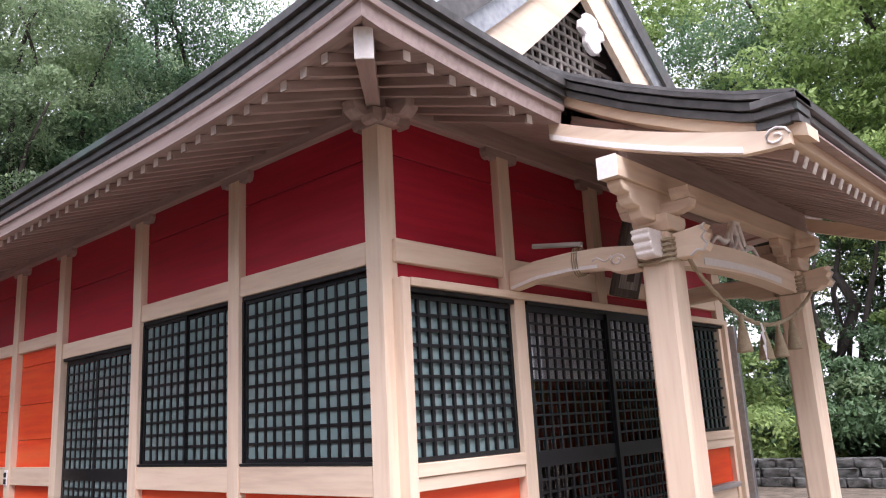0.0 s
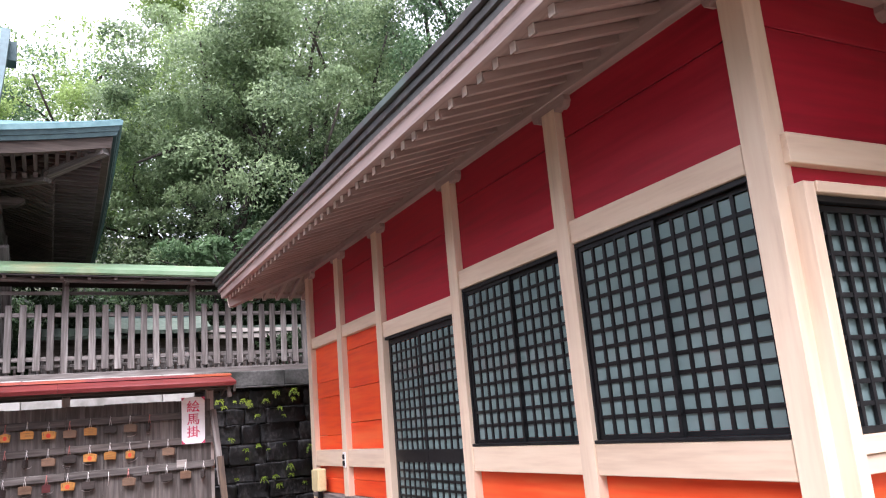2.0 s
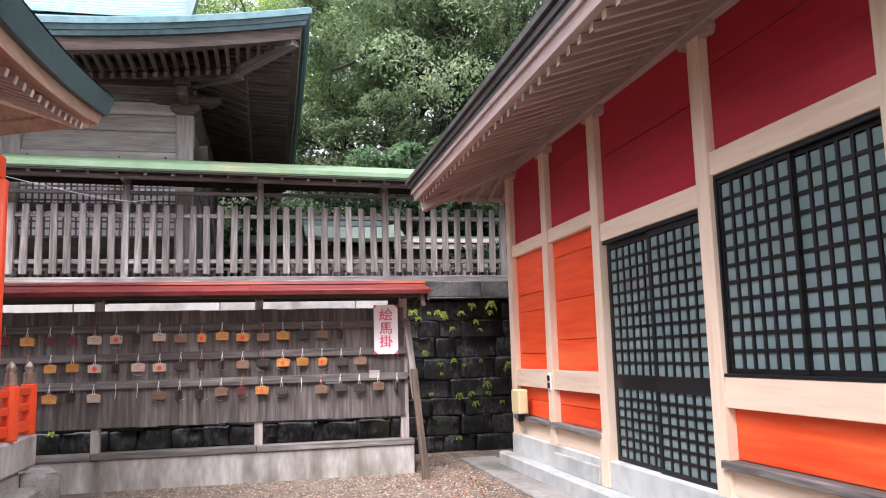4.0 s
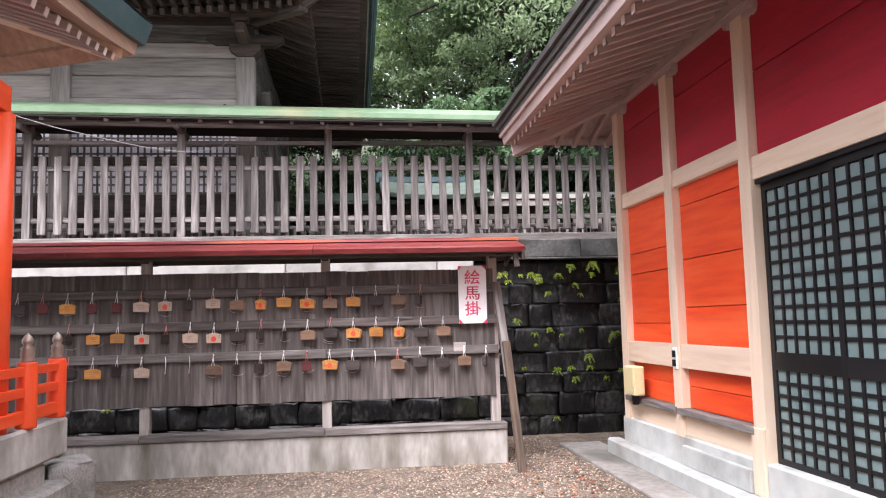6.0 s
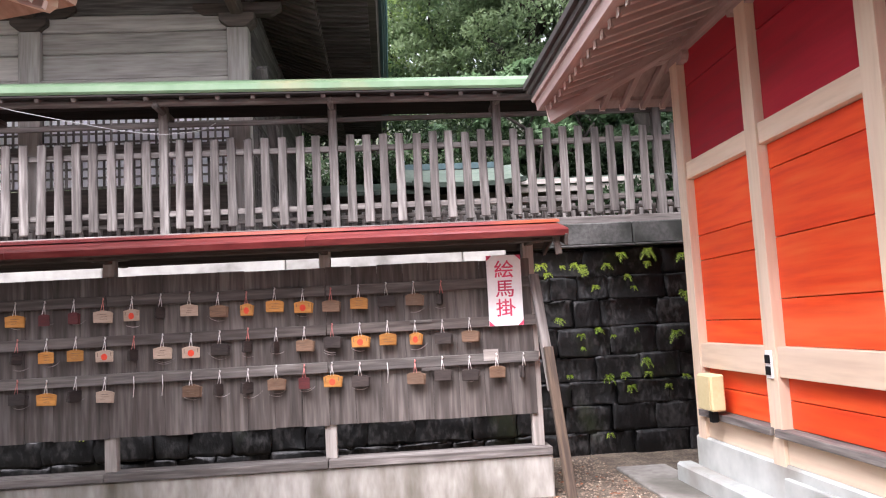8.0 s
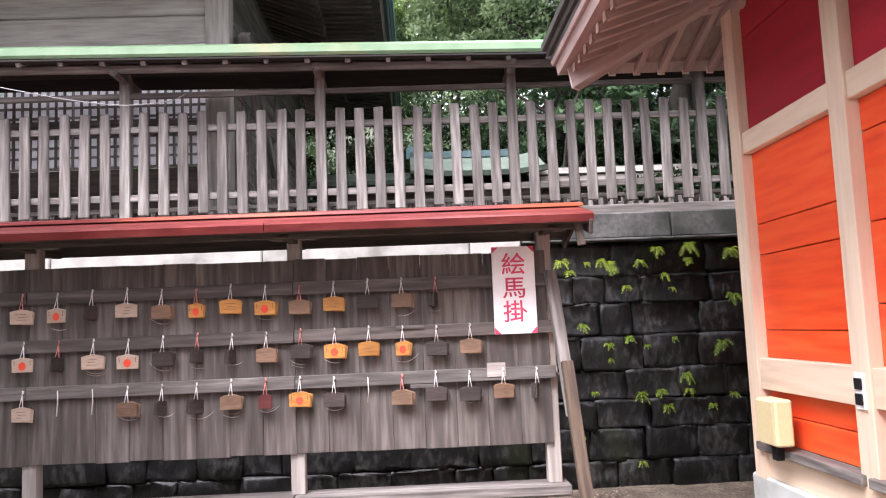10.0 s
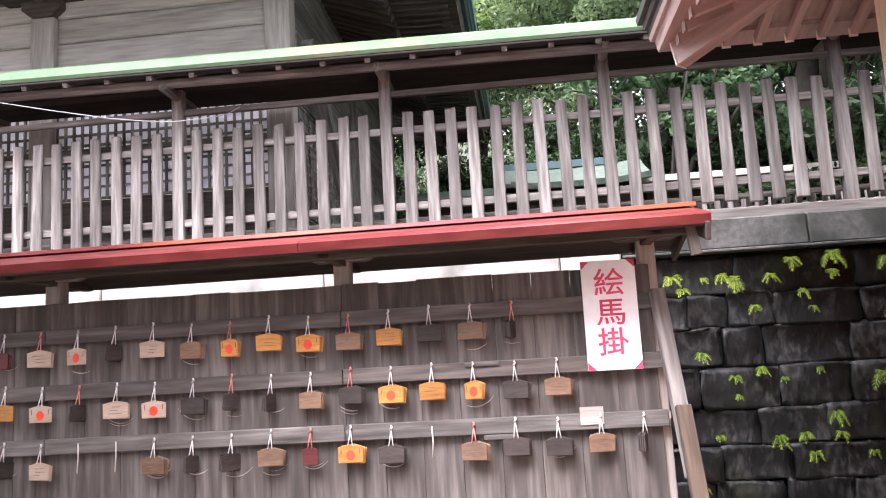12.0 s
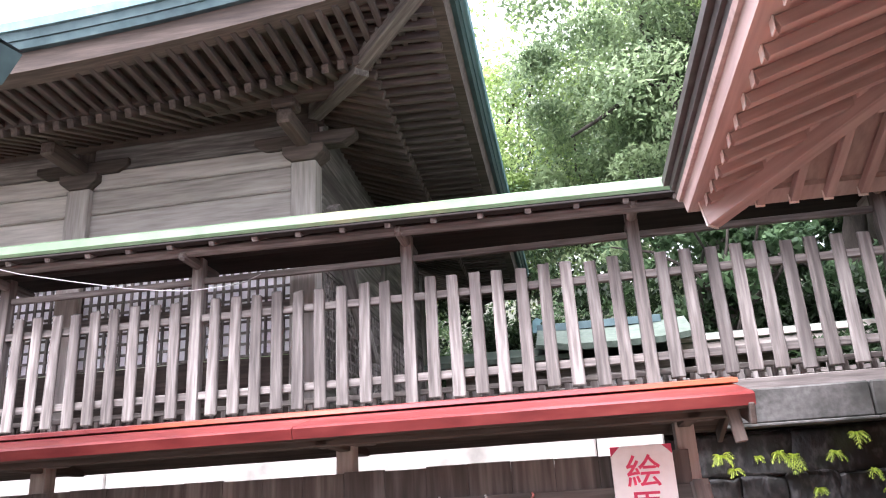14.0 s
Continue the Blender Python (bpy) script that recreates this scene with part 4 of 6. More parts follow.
block("low_rail", FX - 0.16, FX - 0.115, -8.4, 7.6, 2.66, 2.70, old_wood, fence)
bar("purlin", (FX + 0.27, -8.4, 3.925 + sag(-8.4)), (FX + 0.27, 7.6, 3.925 + sag(7.6)), 0.08, 0.075, old_wood, fence, bevel=0.03)
# purlin and deck are near black to carry the underside shadow
block("purlin", FX - 0.05, FX + 0.05, -8.4, 7.6, 3.9, 4.02, shade_wood, fence)
yy = -8.3
while yy < 7.6:
    bar("roof_rafter", (FX + 0.40, yy, 3.935 + sag(yy)), (FX, yy, 4.12 + sag(yy)), 0.045, 0.05, old_wood, fence)
    yy += 0.35
part("roof_deck", strip([[(FX + 0.4, y, 3.965 + sag(y)), (FX, y, 4.15 + sag(y)), (FX - 0.42, y, 3.965 + sag(y))] for y in (-8.5, -4, 0, 4, 7.7)], thick=0.02), shade_wood(1), fence)
part("copper_edge", strip([[(FX + a, y, z + sag(y)) for a, z in ((0.42, 3.975), (0.435, 4.0), (0.43, 4.06), (0.40, 4.085), (0.2, 4.165), (0.0, 4.235), (-0.43, 4.05), (-0.43, 3.99), (0.0, 4.17), (0.39, 3.985))] for y in (-8.6, -6, -3, 0, 2.2, 3, 6, 7.8)], close=True), green_copper, fence, "pale green copper roof edge")
# thin black strip drawn where only a shadow gap lies below the copper
bar("flashing", (FX + 0.386, -8.55, 3.956 + sag(-8.55)), (FX + 0.386, 7.75, 3.956 + sag(7.75)), 0.09, 0.018, shade_wood, fence)
tagged(part("cable", tube([(-12.9, -3.3, 4.06), (-12.9, -2.9, 3.89), (-12.9, -2.517, 3.769), (-12.9, -2.04, 3.655), (-12.9, -1.574, 3.55), (-12.92, -1.3, 3.51), (-12.98, -1.1, 3.505), (-13.1, -0.9, 3.55), (-13.25, -0.78, 3.62), (-13.36, -0.7, 3.71)], 0.004), grey_cable), "thin pale cable hanging in front of the fence", "cable")

# ---------- votive plaque rack ----------
dark_brace = grain("dark_brace_wood", [(0.02, 0.015, 0.012), (0.06, 0.042, 0.03), (0.13, 0.09, 0.06)], rough=0.85, coarse=0.6, fine=4.0, bump=0.4)
rack = thing("votive_rack", -11.6, 0.0, GROUND, "grey weathered votive plaque rack with red metal roof", "rack")
block("base", -11.85, -11.5, -5.2, 2.27, 0.0, 0.43, concrete, rack, "pale stained concrete base", bevel=0.012)
y0 = -5.2
for y1 in (-2.9, -1.2, 0.5, 2.27):
    block("sill", -11.72, -11.48, y0 + 0.003, y1 - 0.003, 0.43, 0.49, old_wood, rack)
    y0 = y1
rack_posts = [-4.57, -2.87, -1.18, 0.52, 2.18]
for y in rack_posts:
    block("post", -11.67, -11.577, y - 0.045, y + 0.045, 0.49, 2.22, pale_wood, rack)
    part("corbel", prism([(-0.2, 0.08), (-0.2, 0.03), (-0.14, 0.0), (0.14, 0.0), (0.2, 0.03), (0.2, 0.08)], 0.09, 0.006), old_wood(0), rack, m=Matrix.Translation((-11.595, y, 2.13)) @ FACE_E)
rb_ = random.Random(3)
for a, b in zip(rack_posts, rack_posts[1:]):
    n = 8
    for j in range(n):
        ya, yb = a + (b - a) * j / n, a + (b - a) * (j + 1) / n
        block("plank", -11.575, -11.559 + rb_.uniform(0, 0.004), ya + 0.001, yb - 0.001, 0.75 + rb_.uniform(-0.005, 0.005), 2.0 + rb_.uniform(-0.004, 0.004), rack_wood, rack, bevel=0.002)
    for z in (1.81, 1.50, 1.205):
        block("rail", -11.554, -11.515, a + 0.002, b - 0.002 + (0.03 if b > 2 else 0), z - 0.042, z + 0.042, rack_wood if z > 1.3 else old_wood, rack)
block("rail", -11.55, -11.52, 1.9, 2.22, 1.20, 1.24, pale_wood, rack)
block("roof_beam", -11.67, -11.53, -5.2, 2.38, 2.20, 2.25, dark_wood, rack)
block("eave_beam", -11.26, -11.20, -5.2, 2.36, 2.10, 2.16, dark_wood, rack)
for y in rack_posts:
    bar("roof_arm", (-11.2, y, 2.14), (-11.95, y, 2.14), 0.06, 0.07, dark_wood, rack)
part("roof_deck", strip([[(-11.12, y, 2.14), (-11.55, y, 2.25), (-12.0, y, 2.135)] for y in (-5.3, 2.40)], thick=0.02), dark_wood(1), rack)
bounds = [-5.3, -3.6, -1.75, 0.42, 2.42]
for a, b in zip(bounds, bounds[1:]):
    part("roof_sheet", strip([[(-11.10, y, 2.13), (-11.09, y, 2.175), (-11.11, y, 2.188), (-11.5, y, 2.28), (-11.55, y, 2.295), (-11.6, y, 2.28), (-12.02, y, 2.165)] for y in (a + 0.002, b - 0.002)], thick=0.008), red_metal, rack, "red-brown metal roofing with orange rust")
part("roof_cap", strip([[(-11.43, y, 2.276), (-11.435, y, 2.296), (-11.55, y, 2.318), (-11.65, y, 2.30), (-11.66, y, 2.275)] for y in (-5.3, 2.43)], thick=0.01), red_metal, rack)
bar("barge_board", (-11.1, 2.40, 2.095), (-11.55, 2.40, 2.215), 0.025, 0.09, dark_wood, rack)
bar("barge_board", (-12.0, 2.40, 2.095), (-11.55, 2.40, 2.215), 0.025, 0.09, dark_wood, rack)
bar("hanging_end", (-11.17, 2.33, 2.14), (-11.17, 2.35, 1.99), 0.03, 0.05, dark_wood, rack)
bar("brace", (-11.50, 2.2, 1.86), (-11.24, 2.25, 0.95), 0.075, 0.05, old_wood, rack)
bar("brace", (-11.30, 2.24, 1.28), (-10.95, 2.29, 0.08), 0.075, 0.045, dark_brace, rack, "newer brown brace timber")

# sign board with its three characters
sign = thing("sign_board", -11.5, 1.96, 1.46, "white sign board with red brush characters", "sign")
sgn = [(-0.14, 0), (0.14, 0), (0.14, 0.535), (0.105, 0.57), (-0.105, 0.57), (-0.14, 0.535)]
part("board", prism(sgn, 0.012, 0.002), white_board, sign, m=Matrix.Translation((-11.5, 1.96, 1.46)) @ FACE_E)
for sx, z, q in ((-1, 0, 1), (1, 0, 1), (-1, 0.57, -1), (1, 0.57, -1)):
    tri = [(sx * 0.139, z + q * 0.001), (sx * 0.095, z + q * 0.001), (sx * 0.139, z + q * 0.045)]
    part("red_corner", prism(tri if sx * q > 0 else tri[::-1], 0.016), pink_ink, sign, m=Matrix.Translation((-11.5, 1.96, 1.46)) @ FACE_E)
for k, ch in enumerate("絵馬掛"):
    cu = bpy.data.curves.new("letter", "FONT")
    cu.body, cu.size, cu.extrude, cu.align_x, cu.offset = ch, 0.17, 0.001, 'CENTER', 0.0015
    tmp = new("letter", cu)
    me = bpy.data.meshes.new_from_object(tmp.evaluated_get(bpy.context.evaluated_depsgraph_get()))
    bpy.data.objects.remove(tmp)
    part("character", me, pink_ink, sign, m=Matrix.Translation((-11.4925, 1.96, 1.86 - 0.155 * k)) @ Matrix.Rotation(radians(90), 4, 'Z') @ Matrix.Rotation(radians(90), 4, 'X') @ Matrix.Diagonal((0.95, 0.88, 1, 1)))

# votive plaques: one letter each; w pale, o pale with red disc, y yellow, r yellow with red disc, b brown, d dark, m dark red, k a stack seen edge-on, . cord alone
EMA = {"w": ema_pale, "o": ema_pale, "y": ema_yellow, "r": ema_yellow, "b": ema_brown, "d": ema_dark, "m": ema_red, "k": ema_dark}
EMA_WORD = {"w": "pale wooden", "o": "pale wooden red-disc", "y": "yellow wooden", "r": "yellow red-disc", "b": "brown wooden", "d": "dark weathered", "m": "dark red", "k": "dark stacked"}
house_shape = [(-0.066, -0.046), (0.066, -0.046), (0.068, 0.034), (0, 0.05), (-0.068, 0.034)]
small_shape = [(x * 0.68, z * 1.0) for x, z in house_shape]
ema_meshes = {}


def plaque(kind, y, z, turn, small, n):
    """A hanging wooden votive plaque with its cord."""
    mt = EMA[kind]
    t = thing("votive_plaque", -11.5, y, z, EMA_WORD[kind] + " votive plaque hanging by a cord on the rack", "plaque", "votive plaques on the rack")
    m = Matrix.Translation((-11.495, y, z)) @ FACE_E @ Matrix.Rotation(radians(turn), 4, 'Z')
    key = (kind, small)
    if key not in ema_meshes:
        ema_meshes[key] = mesh_of(prism(small_shape if small else house_shape, 0.008, 0.0015), "board")
        ema_meshes[key].materials.append(mt)
    stack = n
    for s in range(stack):
        part("board", ema_meshes[key], None, t, m=m @ Matrix.Translation((0.006 * s, 0.011 * s, -0.004 * (s % 2))) @ Matrix.Rotation(radians(3 * s), 4, 'Y'))
    if kind in "or":
        bm = bmesh.new()
        bmesh.ops.create_circle(bm, cap_ends=True, radius=0.024, segments=16, matrix=Matrix.Translation((0, -0.0052, -0.008)) @ Matrix.Rotation(radians(90), 4, 'X') @ Matrix.Diagonal((0.85 if small else 1, 1.1, 1, 1)))
        part("red_disc", bm, red_ink, t, m=m)
    if kind in "ywb":
        rr = random.Random(int(y * 977 + z * 313))
        wv = 0.045 if not small else 0.028
        for q in range(3):
            part("writing", box_mesh(round(wv * rr.uniform(0.7, 1.9), 3), 0.0008, 0.0028, 0, "ink"), dark_ink, t, m=m @ Matrix.Translation((rr.uniform(-0.01, 0.01), -0.0052, 0.016 - 0.018 * q)))
    elif kind in "or":
        for sx in (-1, 1):
            part("writing", box_mesh(0.004, 0.001, 0.03, 0, "ink"), dark_ink, t, m=m @ Matrix.Translation((sx * (0.05 if not small else 0.036), -0.0052, 0.012)))
    cord = red_cord if (int(y * 50) % 4 == 0) else white_cord
    for dx in (-0.012, 0.012):
        part("cord", tube([(-11.488, y + dx, z + 0.042), (-11.497, y + dx * 0.5, z + 0.08), (-11.508, y, z + 0.128)], 0.003, 5), cord, t)
    part("knot", tube([(-11.505, y - 0.004, z + 0.12), (-11.503, y + 0.006, z + 0.135), (-11.508, y, z + 0.145)], 0.006, 5), cord, t)


rows = [
    (1.70, -2.37, 0.2203, "dmymmwokwbryrbydbk"),
    (1.395, -1.914, 0.219, "kyyokwodkkbdryrdb"),
    (1.09, -1.914, 0.218, "dykw..bkkbmrd.bddbk"),
]
re_ = random.Random(11)
rubs = thing("cord_rub_marks", -11.57, 0, 1.0, "pale arcs rubbed into the planks by swinging plaques", "marks")
for z, ys, dy, codes in rows:
    for k, c in enumerate(codes):
        y = ys + 0.068 + dy * k
        if c == ".":
            t = thing("bare_cord", -11.5, y, z, "loose frayed white cord tied on the rack", "cord", "bare cords on the rack")
            part("cord", tube([(-11.505, y, z + 0.13), (-11.5, y + 0.004, z + 0.05), (-11.503, y - 0.004, z - 0.03)], 0.004, 5), white_cord, t)
        else:
            plaque(c, y, z + re_.uniform(-0.012, 0.012), re_.uniform(58, 74) if c == "k" else re_.uniform(-16, 16), c in "rkm" and re_.random() < 0.8, {"k": 4, "b": 3, "d": 3, "r": 3}.get(c, re_.choice((1, 2, 2))))
        for q in range(re_.choice((0, 1, 2))):
            r = re_.uniform(0.08, 0.15)
            a0 = re_.uniform(-0.35, 0.35)
            span = re_.uniform(0.7, 1.3)
            w = re_.uniform(0.0015, 0.004)
            arc = [(y + r * math.sin(a), z + 0.08 - (r + 0.03) * math.cos(a), w * math.sin(math.pi * (i + 0.5) / 8)) for i, a in enumerate([a0 - span / 2 + span * i / 7 for i in range(8)])]
            part("rub_mark", strip([[(-11.553, p, s - t), (-11.553, p, s + t)] for p, s, t in arc], thick=0.001), scratch, rubs)
block_note = thing("paper_note", -11.5, 1.83, 1.22, "small blank weathered note pinned to the rack", "note")
block("sheet", -11.513, -11.508, 1.76, 1.88, 1.19, 1.28, pale_wood, block_note, bevel=0)
for yy, zz in ((1.27, 1.53), (1.35, 1.15)):
    t = thing("nail_board", -11.51, yy, zz, "small pale strip of wood nailed to the rack", "wood strip")
    block("strip", -11.514, -11.504, yy - 0.09, yy + 0.09, zz - 0.012, zz + 0.012, old_wood, t, bevel=0.001)

# meter box and switches on the red hall
box = thing("meter_box", -11.08, 3.43, 0.74, "cream metal meter box on the hall wall", "meter box")
block("case", -11.2, -10.95, WY - 0.13, WY - 0.022, 0.75, 1.02, meter_paint, box, bevel=0.012)
block("lid", -11.19, -10.96, WY - 0.142, WY - 0.131, 0.76, 1.01, meter_paint, box, bevel=0.004)
block("bottom_pipe", -11.1, -11.04, WY - 0.10, WY - 0.05, 0.66, 0.75, black_frame, box)
sw = thing("switch_plate", -10.22, WY - 0.03, 1.1, "white outlet plate with two black sockets", "switch")
block("plate", -10.26, -10.18, WY - 0.034, WY - 0.021, 1.04, 1.22, white_board, sw, bevel=0.003)
for z in (1.165, 1.09):
    block("socket", -10.25, -10.19, WY - 0.045, WY - 0.0345, z - 0.028, z + 0.028, black_frame, sw)

# straw rope with tassels and paper streamer between the porch posts
rope = thing("straw_rope", -2.2, YC, 2.1, "twisted straw rope with tassels across the porch", "rope")
line = [(PXC + 0.17 - 0.03 * math.sin(math.pi * j / 24), PYA + (PYB - PYA) * j / 24, 2.50 - 0.40 * math.sin(math.pi * j / 24) ** 0.8) for j in range(25)]
for ph in range(3):
    part("strand", tube([(x + 0.009 * math.cos(j * 1.6 + ph * 2.1), y, z + 0.009 * math.sin(j * 1.6 + ph * 2.1)) for j, (x, y, z) in enumerate(line)], 0.011, 6), rope_mat, rope)
for y in (PYA, PYB):
    for q in range(5):
        ring = [(PXC + 0.125 * (max(-1, min(1, 1.3 * math.cos(a)))), y + 0.125 * max(-1, min(1, 1.3 * math.sin(a))), 2.47 + 0.035 * q + 0.02 * math.sin(a)) for a in [i * math.pi / 10 for i in range(21)]]
        part("wrap", tube(ring, 0.012, 6), rope_mat, rope)
for j in (8, 12, 15, 18):
    x, y, z = line[j]
    part("tassel", lathe([(0.012, 0), (0.022, -0.03), (0.018, -0.05), (0.035, -0.12), (0.06, -0.26), (0.055, -0.27)], 10), rope_mat, rope, m=Matrix.Translation((x, y, z)))
x, y, z = line[11]
zig = [(0, 0), (0.03, -0.06), (-0.01, -0.07), (0.04, -0.16), (0.0, -0.17), (0.05, -0.30), (0.09, -0.29), (0.06, -0.17), (0.09, -0.16), (0.05, -0.07), (0.08, -0.06), (0.04, 0)]
part("streamer", prism(zig, 0.002), white_board, rope, "white folded paper streamer", Matrix.Translation((x + 0.02, y, z)) @ FACE_E)
tied = thing("beam_rope", -3.0, 4.78, 2.6, "thin rope tied round the bowed porch beam", "rope")
for q in range(3):
    part("loop", tube([(-3.02 + 0.02 * q, PYA + 0.08 * math.cos(a), 2.59 + 0.11 * math.sin(a)) for a in [i * math.pi / 6 for i in range(13)]], 0.006, 5), rope_mat, tied)
lampstick = thing("bamboo_pole", -3.2, 4.8, 2.8, "short grey pole tied on the porch beam", "pole")
bar("pole", (-3.35, 4.74, 2.76), (-2.93, 4.76, 2.70), 0.035, 0.035, pale_wood, lampstick)
plaque_frame = thing("hanging_tablet", -3.4, 6.17, 2.5, "dark framed tablet leaning out above the entrance", "tablet")
mt_ = Matrix.Translation((-3.42, YC, 2.50)) @ Matrix.Rotation(radians(18), 4, 'Y')
part("frame", box_mesh(0.05, 0.46, 0.85, 0.02, "tablet"), dark_wood(2), plaque_frame, m=mt_ @ Matrix.Translation((0, 0, 0.42)))
part("face", box_mesh(0.012, 0.32, 0.70, 0.004, "tabletface"), old_wood(2), plaque_frame, m=mt_ @ Matrix.Translation((0.026, 0, 0.42)))
for q in range(3):
    part("character_bar", box_mesh(0.006, 0.12, 0.12, 0.01, "tabletbar"), dark_wood(1), plaque_frame, m=mt_ @ Matrix.Translation((0.034, 0, 0.2 + 0.22 * q)))

# ---------- old unpainted hall behind the fence ----------
old = thing("old_hall", -16.5, -3.5, TZ, "old unpainted timber hall with verdigris copper roof", "building")
HX, HY = -14.02, -0.42
hall_posts = [-0.57, -2.87, -5.2, -7.5]
for y in hall_posts:
    block("post", HX - 0.16, HX + 0.03, y - 0.12, y + 0.12, TZ, 5.0, silver_wood, old, bevel=0.008)
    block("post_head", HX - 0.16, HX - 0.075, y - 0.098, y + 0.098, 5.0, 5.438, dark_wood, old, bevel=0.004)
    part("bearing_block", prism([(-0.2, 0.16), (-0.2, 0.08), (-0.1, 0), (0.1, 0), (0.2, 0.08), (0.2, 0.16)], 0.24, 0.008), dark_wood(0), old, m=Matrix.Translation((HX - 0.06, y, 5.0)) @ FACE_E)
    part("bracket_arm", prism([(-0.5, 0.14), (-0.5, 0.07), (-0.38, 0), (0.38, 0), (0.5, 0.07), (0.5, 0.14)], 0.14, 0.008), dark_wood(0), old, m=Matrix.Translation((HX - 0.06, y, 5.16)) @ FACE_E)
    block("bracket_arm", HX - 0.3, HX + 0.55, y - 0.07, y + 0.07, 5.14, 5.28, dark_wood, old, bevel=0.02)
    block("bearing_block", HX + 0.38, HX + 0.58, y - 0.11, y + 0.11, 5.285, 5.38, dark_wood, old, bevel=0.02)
for a, b in zip(hall_posts, hall_posts[1:]):
    zs = [4.14, 4.24, 4.44, 4.75, 5.0, 5.2, 5.45]
    for k, (z0, z1) in enumerate(zip(zs, zs[1:])):
        block("wall_board", HX - 0.1, HX - 0.05 + (0.06 if k == 1 else 0.0) + 0.004 * k, b + 0.1, a - 0.1, z0 + 0.004, z1 - 0.004, brown_wood if k == 0 else (silver_wood if k < 5 else old_wood), old, bevel=0.015)
    lt = part("lattice_window", box_mesh(0.08, a - b - 0.2, 0.09, 0.004, "lathead"), old_wood(1), old, "white-papered lattice window", Matrix.Translation((HX - 0.06, (a + b) / 2, 4.095)))
    w_ = a - b - 0.2
    lattice("grid", w_, 0.85, 25, 8, 0.022, old_wood(2), lt, Matrix.Translation((HX - 0.05, b + 0.1, 3.20)) @ FACE_E, frame_w=0.022)
    block("paper", HX - 0.078, HX - 0.07, b + 0.1, a - 0.1, 3.21, 4.05, shoji, lt, bevel=0)
    block("mid_rail", HX - 0.07, HX - 0.0, b + 0.1, a - 0.1, 3.57, 3.68, old_wood, lt)
    block("lower_wall", HX - 0.1, HX - 0.06, b + 0.1, a - 0.1, TZ, 3.195, dark_wood, old)
rk_ = random.Random(8)
for a, b in zip(hall_posts, hall_posts[1:]):
    for j in range(7):
        y = b + 0.25 + (a - b - 0.5) * (j + rk_.uniform(-0.2, 0.2)) / 6
        z = 4.32 + rk_.uniform(-0.04, 0.04)
        w = rk_.uniform(0.012, 0.022)
        block("knot", HX + 0.012, HX + 0.018, y - w, y + w, z - w, z + w, dark_wood, old, bevel=0.004)
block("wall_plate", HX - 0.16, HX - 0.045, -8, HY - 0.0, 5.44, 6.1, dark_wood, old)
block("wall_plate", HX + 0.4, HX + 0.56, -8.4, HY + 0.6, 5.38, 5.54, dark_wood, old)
# side wall
for x0, x1 in ((-16.4, -14.18), (-18.8, -16.6)):
    for z0, z1 in zip([4.06, 4.42, 4.75, 5.1], [4.42, 4.75, 5.1, 5.6]):
        block("wall_board", x0, x1, HY - 0.08, HY - 0.02, z0 + 0.004, z1 - 0.004, old_wood, old, bevel=0.01)
    lt = part("lattice_window", box_mesh(x1 - x0, 0.08, 0.09, 0.004, "lathead"), old_wood(0), old, "lattice window", Matrix.Translation(((x0 + x1) / 2, HY - 0.05, 4.04)))
    lattice("grid", x1 - x0, 1.06, 25, 10, 0.022, old_wood(2), lt, Matrix.Translation((x1, HY - 0.04, 2.95)) @ Matrix.Rotation(radians(180), 4, 'Z'), frame_w=0.04)
    block("paper", x0, x1, HY - 0.1, HY - 0.09, 2.96, 4.0, shoji, lt, bevel=0)
    block("lower_wall", x0, x1, HY - 0.1, HY - 0.06, TZ, 2.95, old_wood, old)
    block("post", x0 - 0.2, x0, HY - 0.16, HY + 0.02, TZ, 5.3, old_wood, old)
bar("side_brace", (-14.1, HY + 0.1, 4.55), (-15.2, HY + 0.15, 3.3), 0.12, 0.1, old_wood, old)
block("wall_plate", -19, HX - 0.16, HY - 0.14, HY + 0.0, 5.6, 5.78, old_wood, old)
block("floor", -19, HX - 0.2, -8.2, HY - 0.2, TZ, 2.6, pale_wood, old)
# eaves
QX, QY = -12.25, 1.14


def old_lift(x, y):
    d = max(QX - x, QY - y)
    return 0.36 * max(0.0, 1 - d / 4.0) ** 2


def old_front(inset, z, n=30):
    return [(QX - inset, QY - inset - (8.5) * k / n, z + old_lift(QX, QY - 8.5 * k / n)) for k in range(n + 1)]


def old_side(inset, z, n=30):
    return [(QX - inset - 8.0 * k / n, QY - inset, z + old_lift(QX - 8.0 * k / n, QY)) for k in range(n + 1)]


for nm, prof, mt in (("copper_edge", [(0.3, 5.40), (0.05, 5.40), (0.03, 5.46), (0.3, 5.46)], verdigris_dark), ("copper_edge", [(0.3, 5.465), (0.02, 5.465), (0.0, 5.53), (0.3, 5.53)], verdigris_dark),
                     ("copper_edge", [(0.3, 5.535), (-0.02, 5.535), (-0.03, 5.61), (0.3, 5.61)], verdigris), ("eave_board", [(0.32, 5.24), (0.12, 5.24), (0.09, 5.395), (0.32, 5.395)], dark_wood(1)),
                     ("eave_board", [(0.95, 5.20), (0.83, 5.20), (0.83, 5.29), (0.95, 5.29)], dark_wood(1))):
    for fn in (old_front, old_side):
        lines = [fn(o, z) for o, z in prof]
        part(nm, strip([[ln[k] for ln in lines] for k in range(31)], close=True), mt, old)
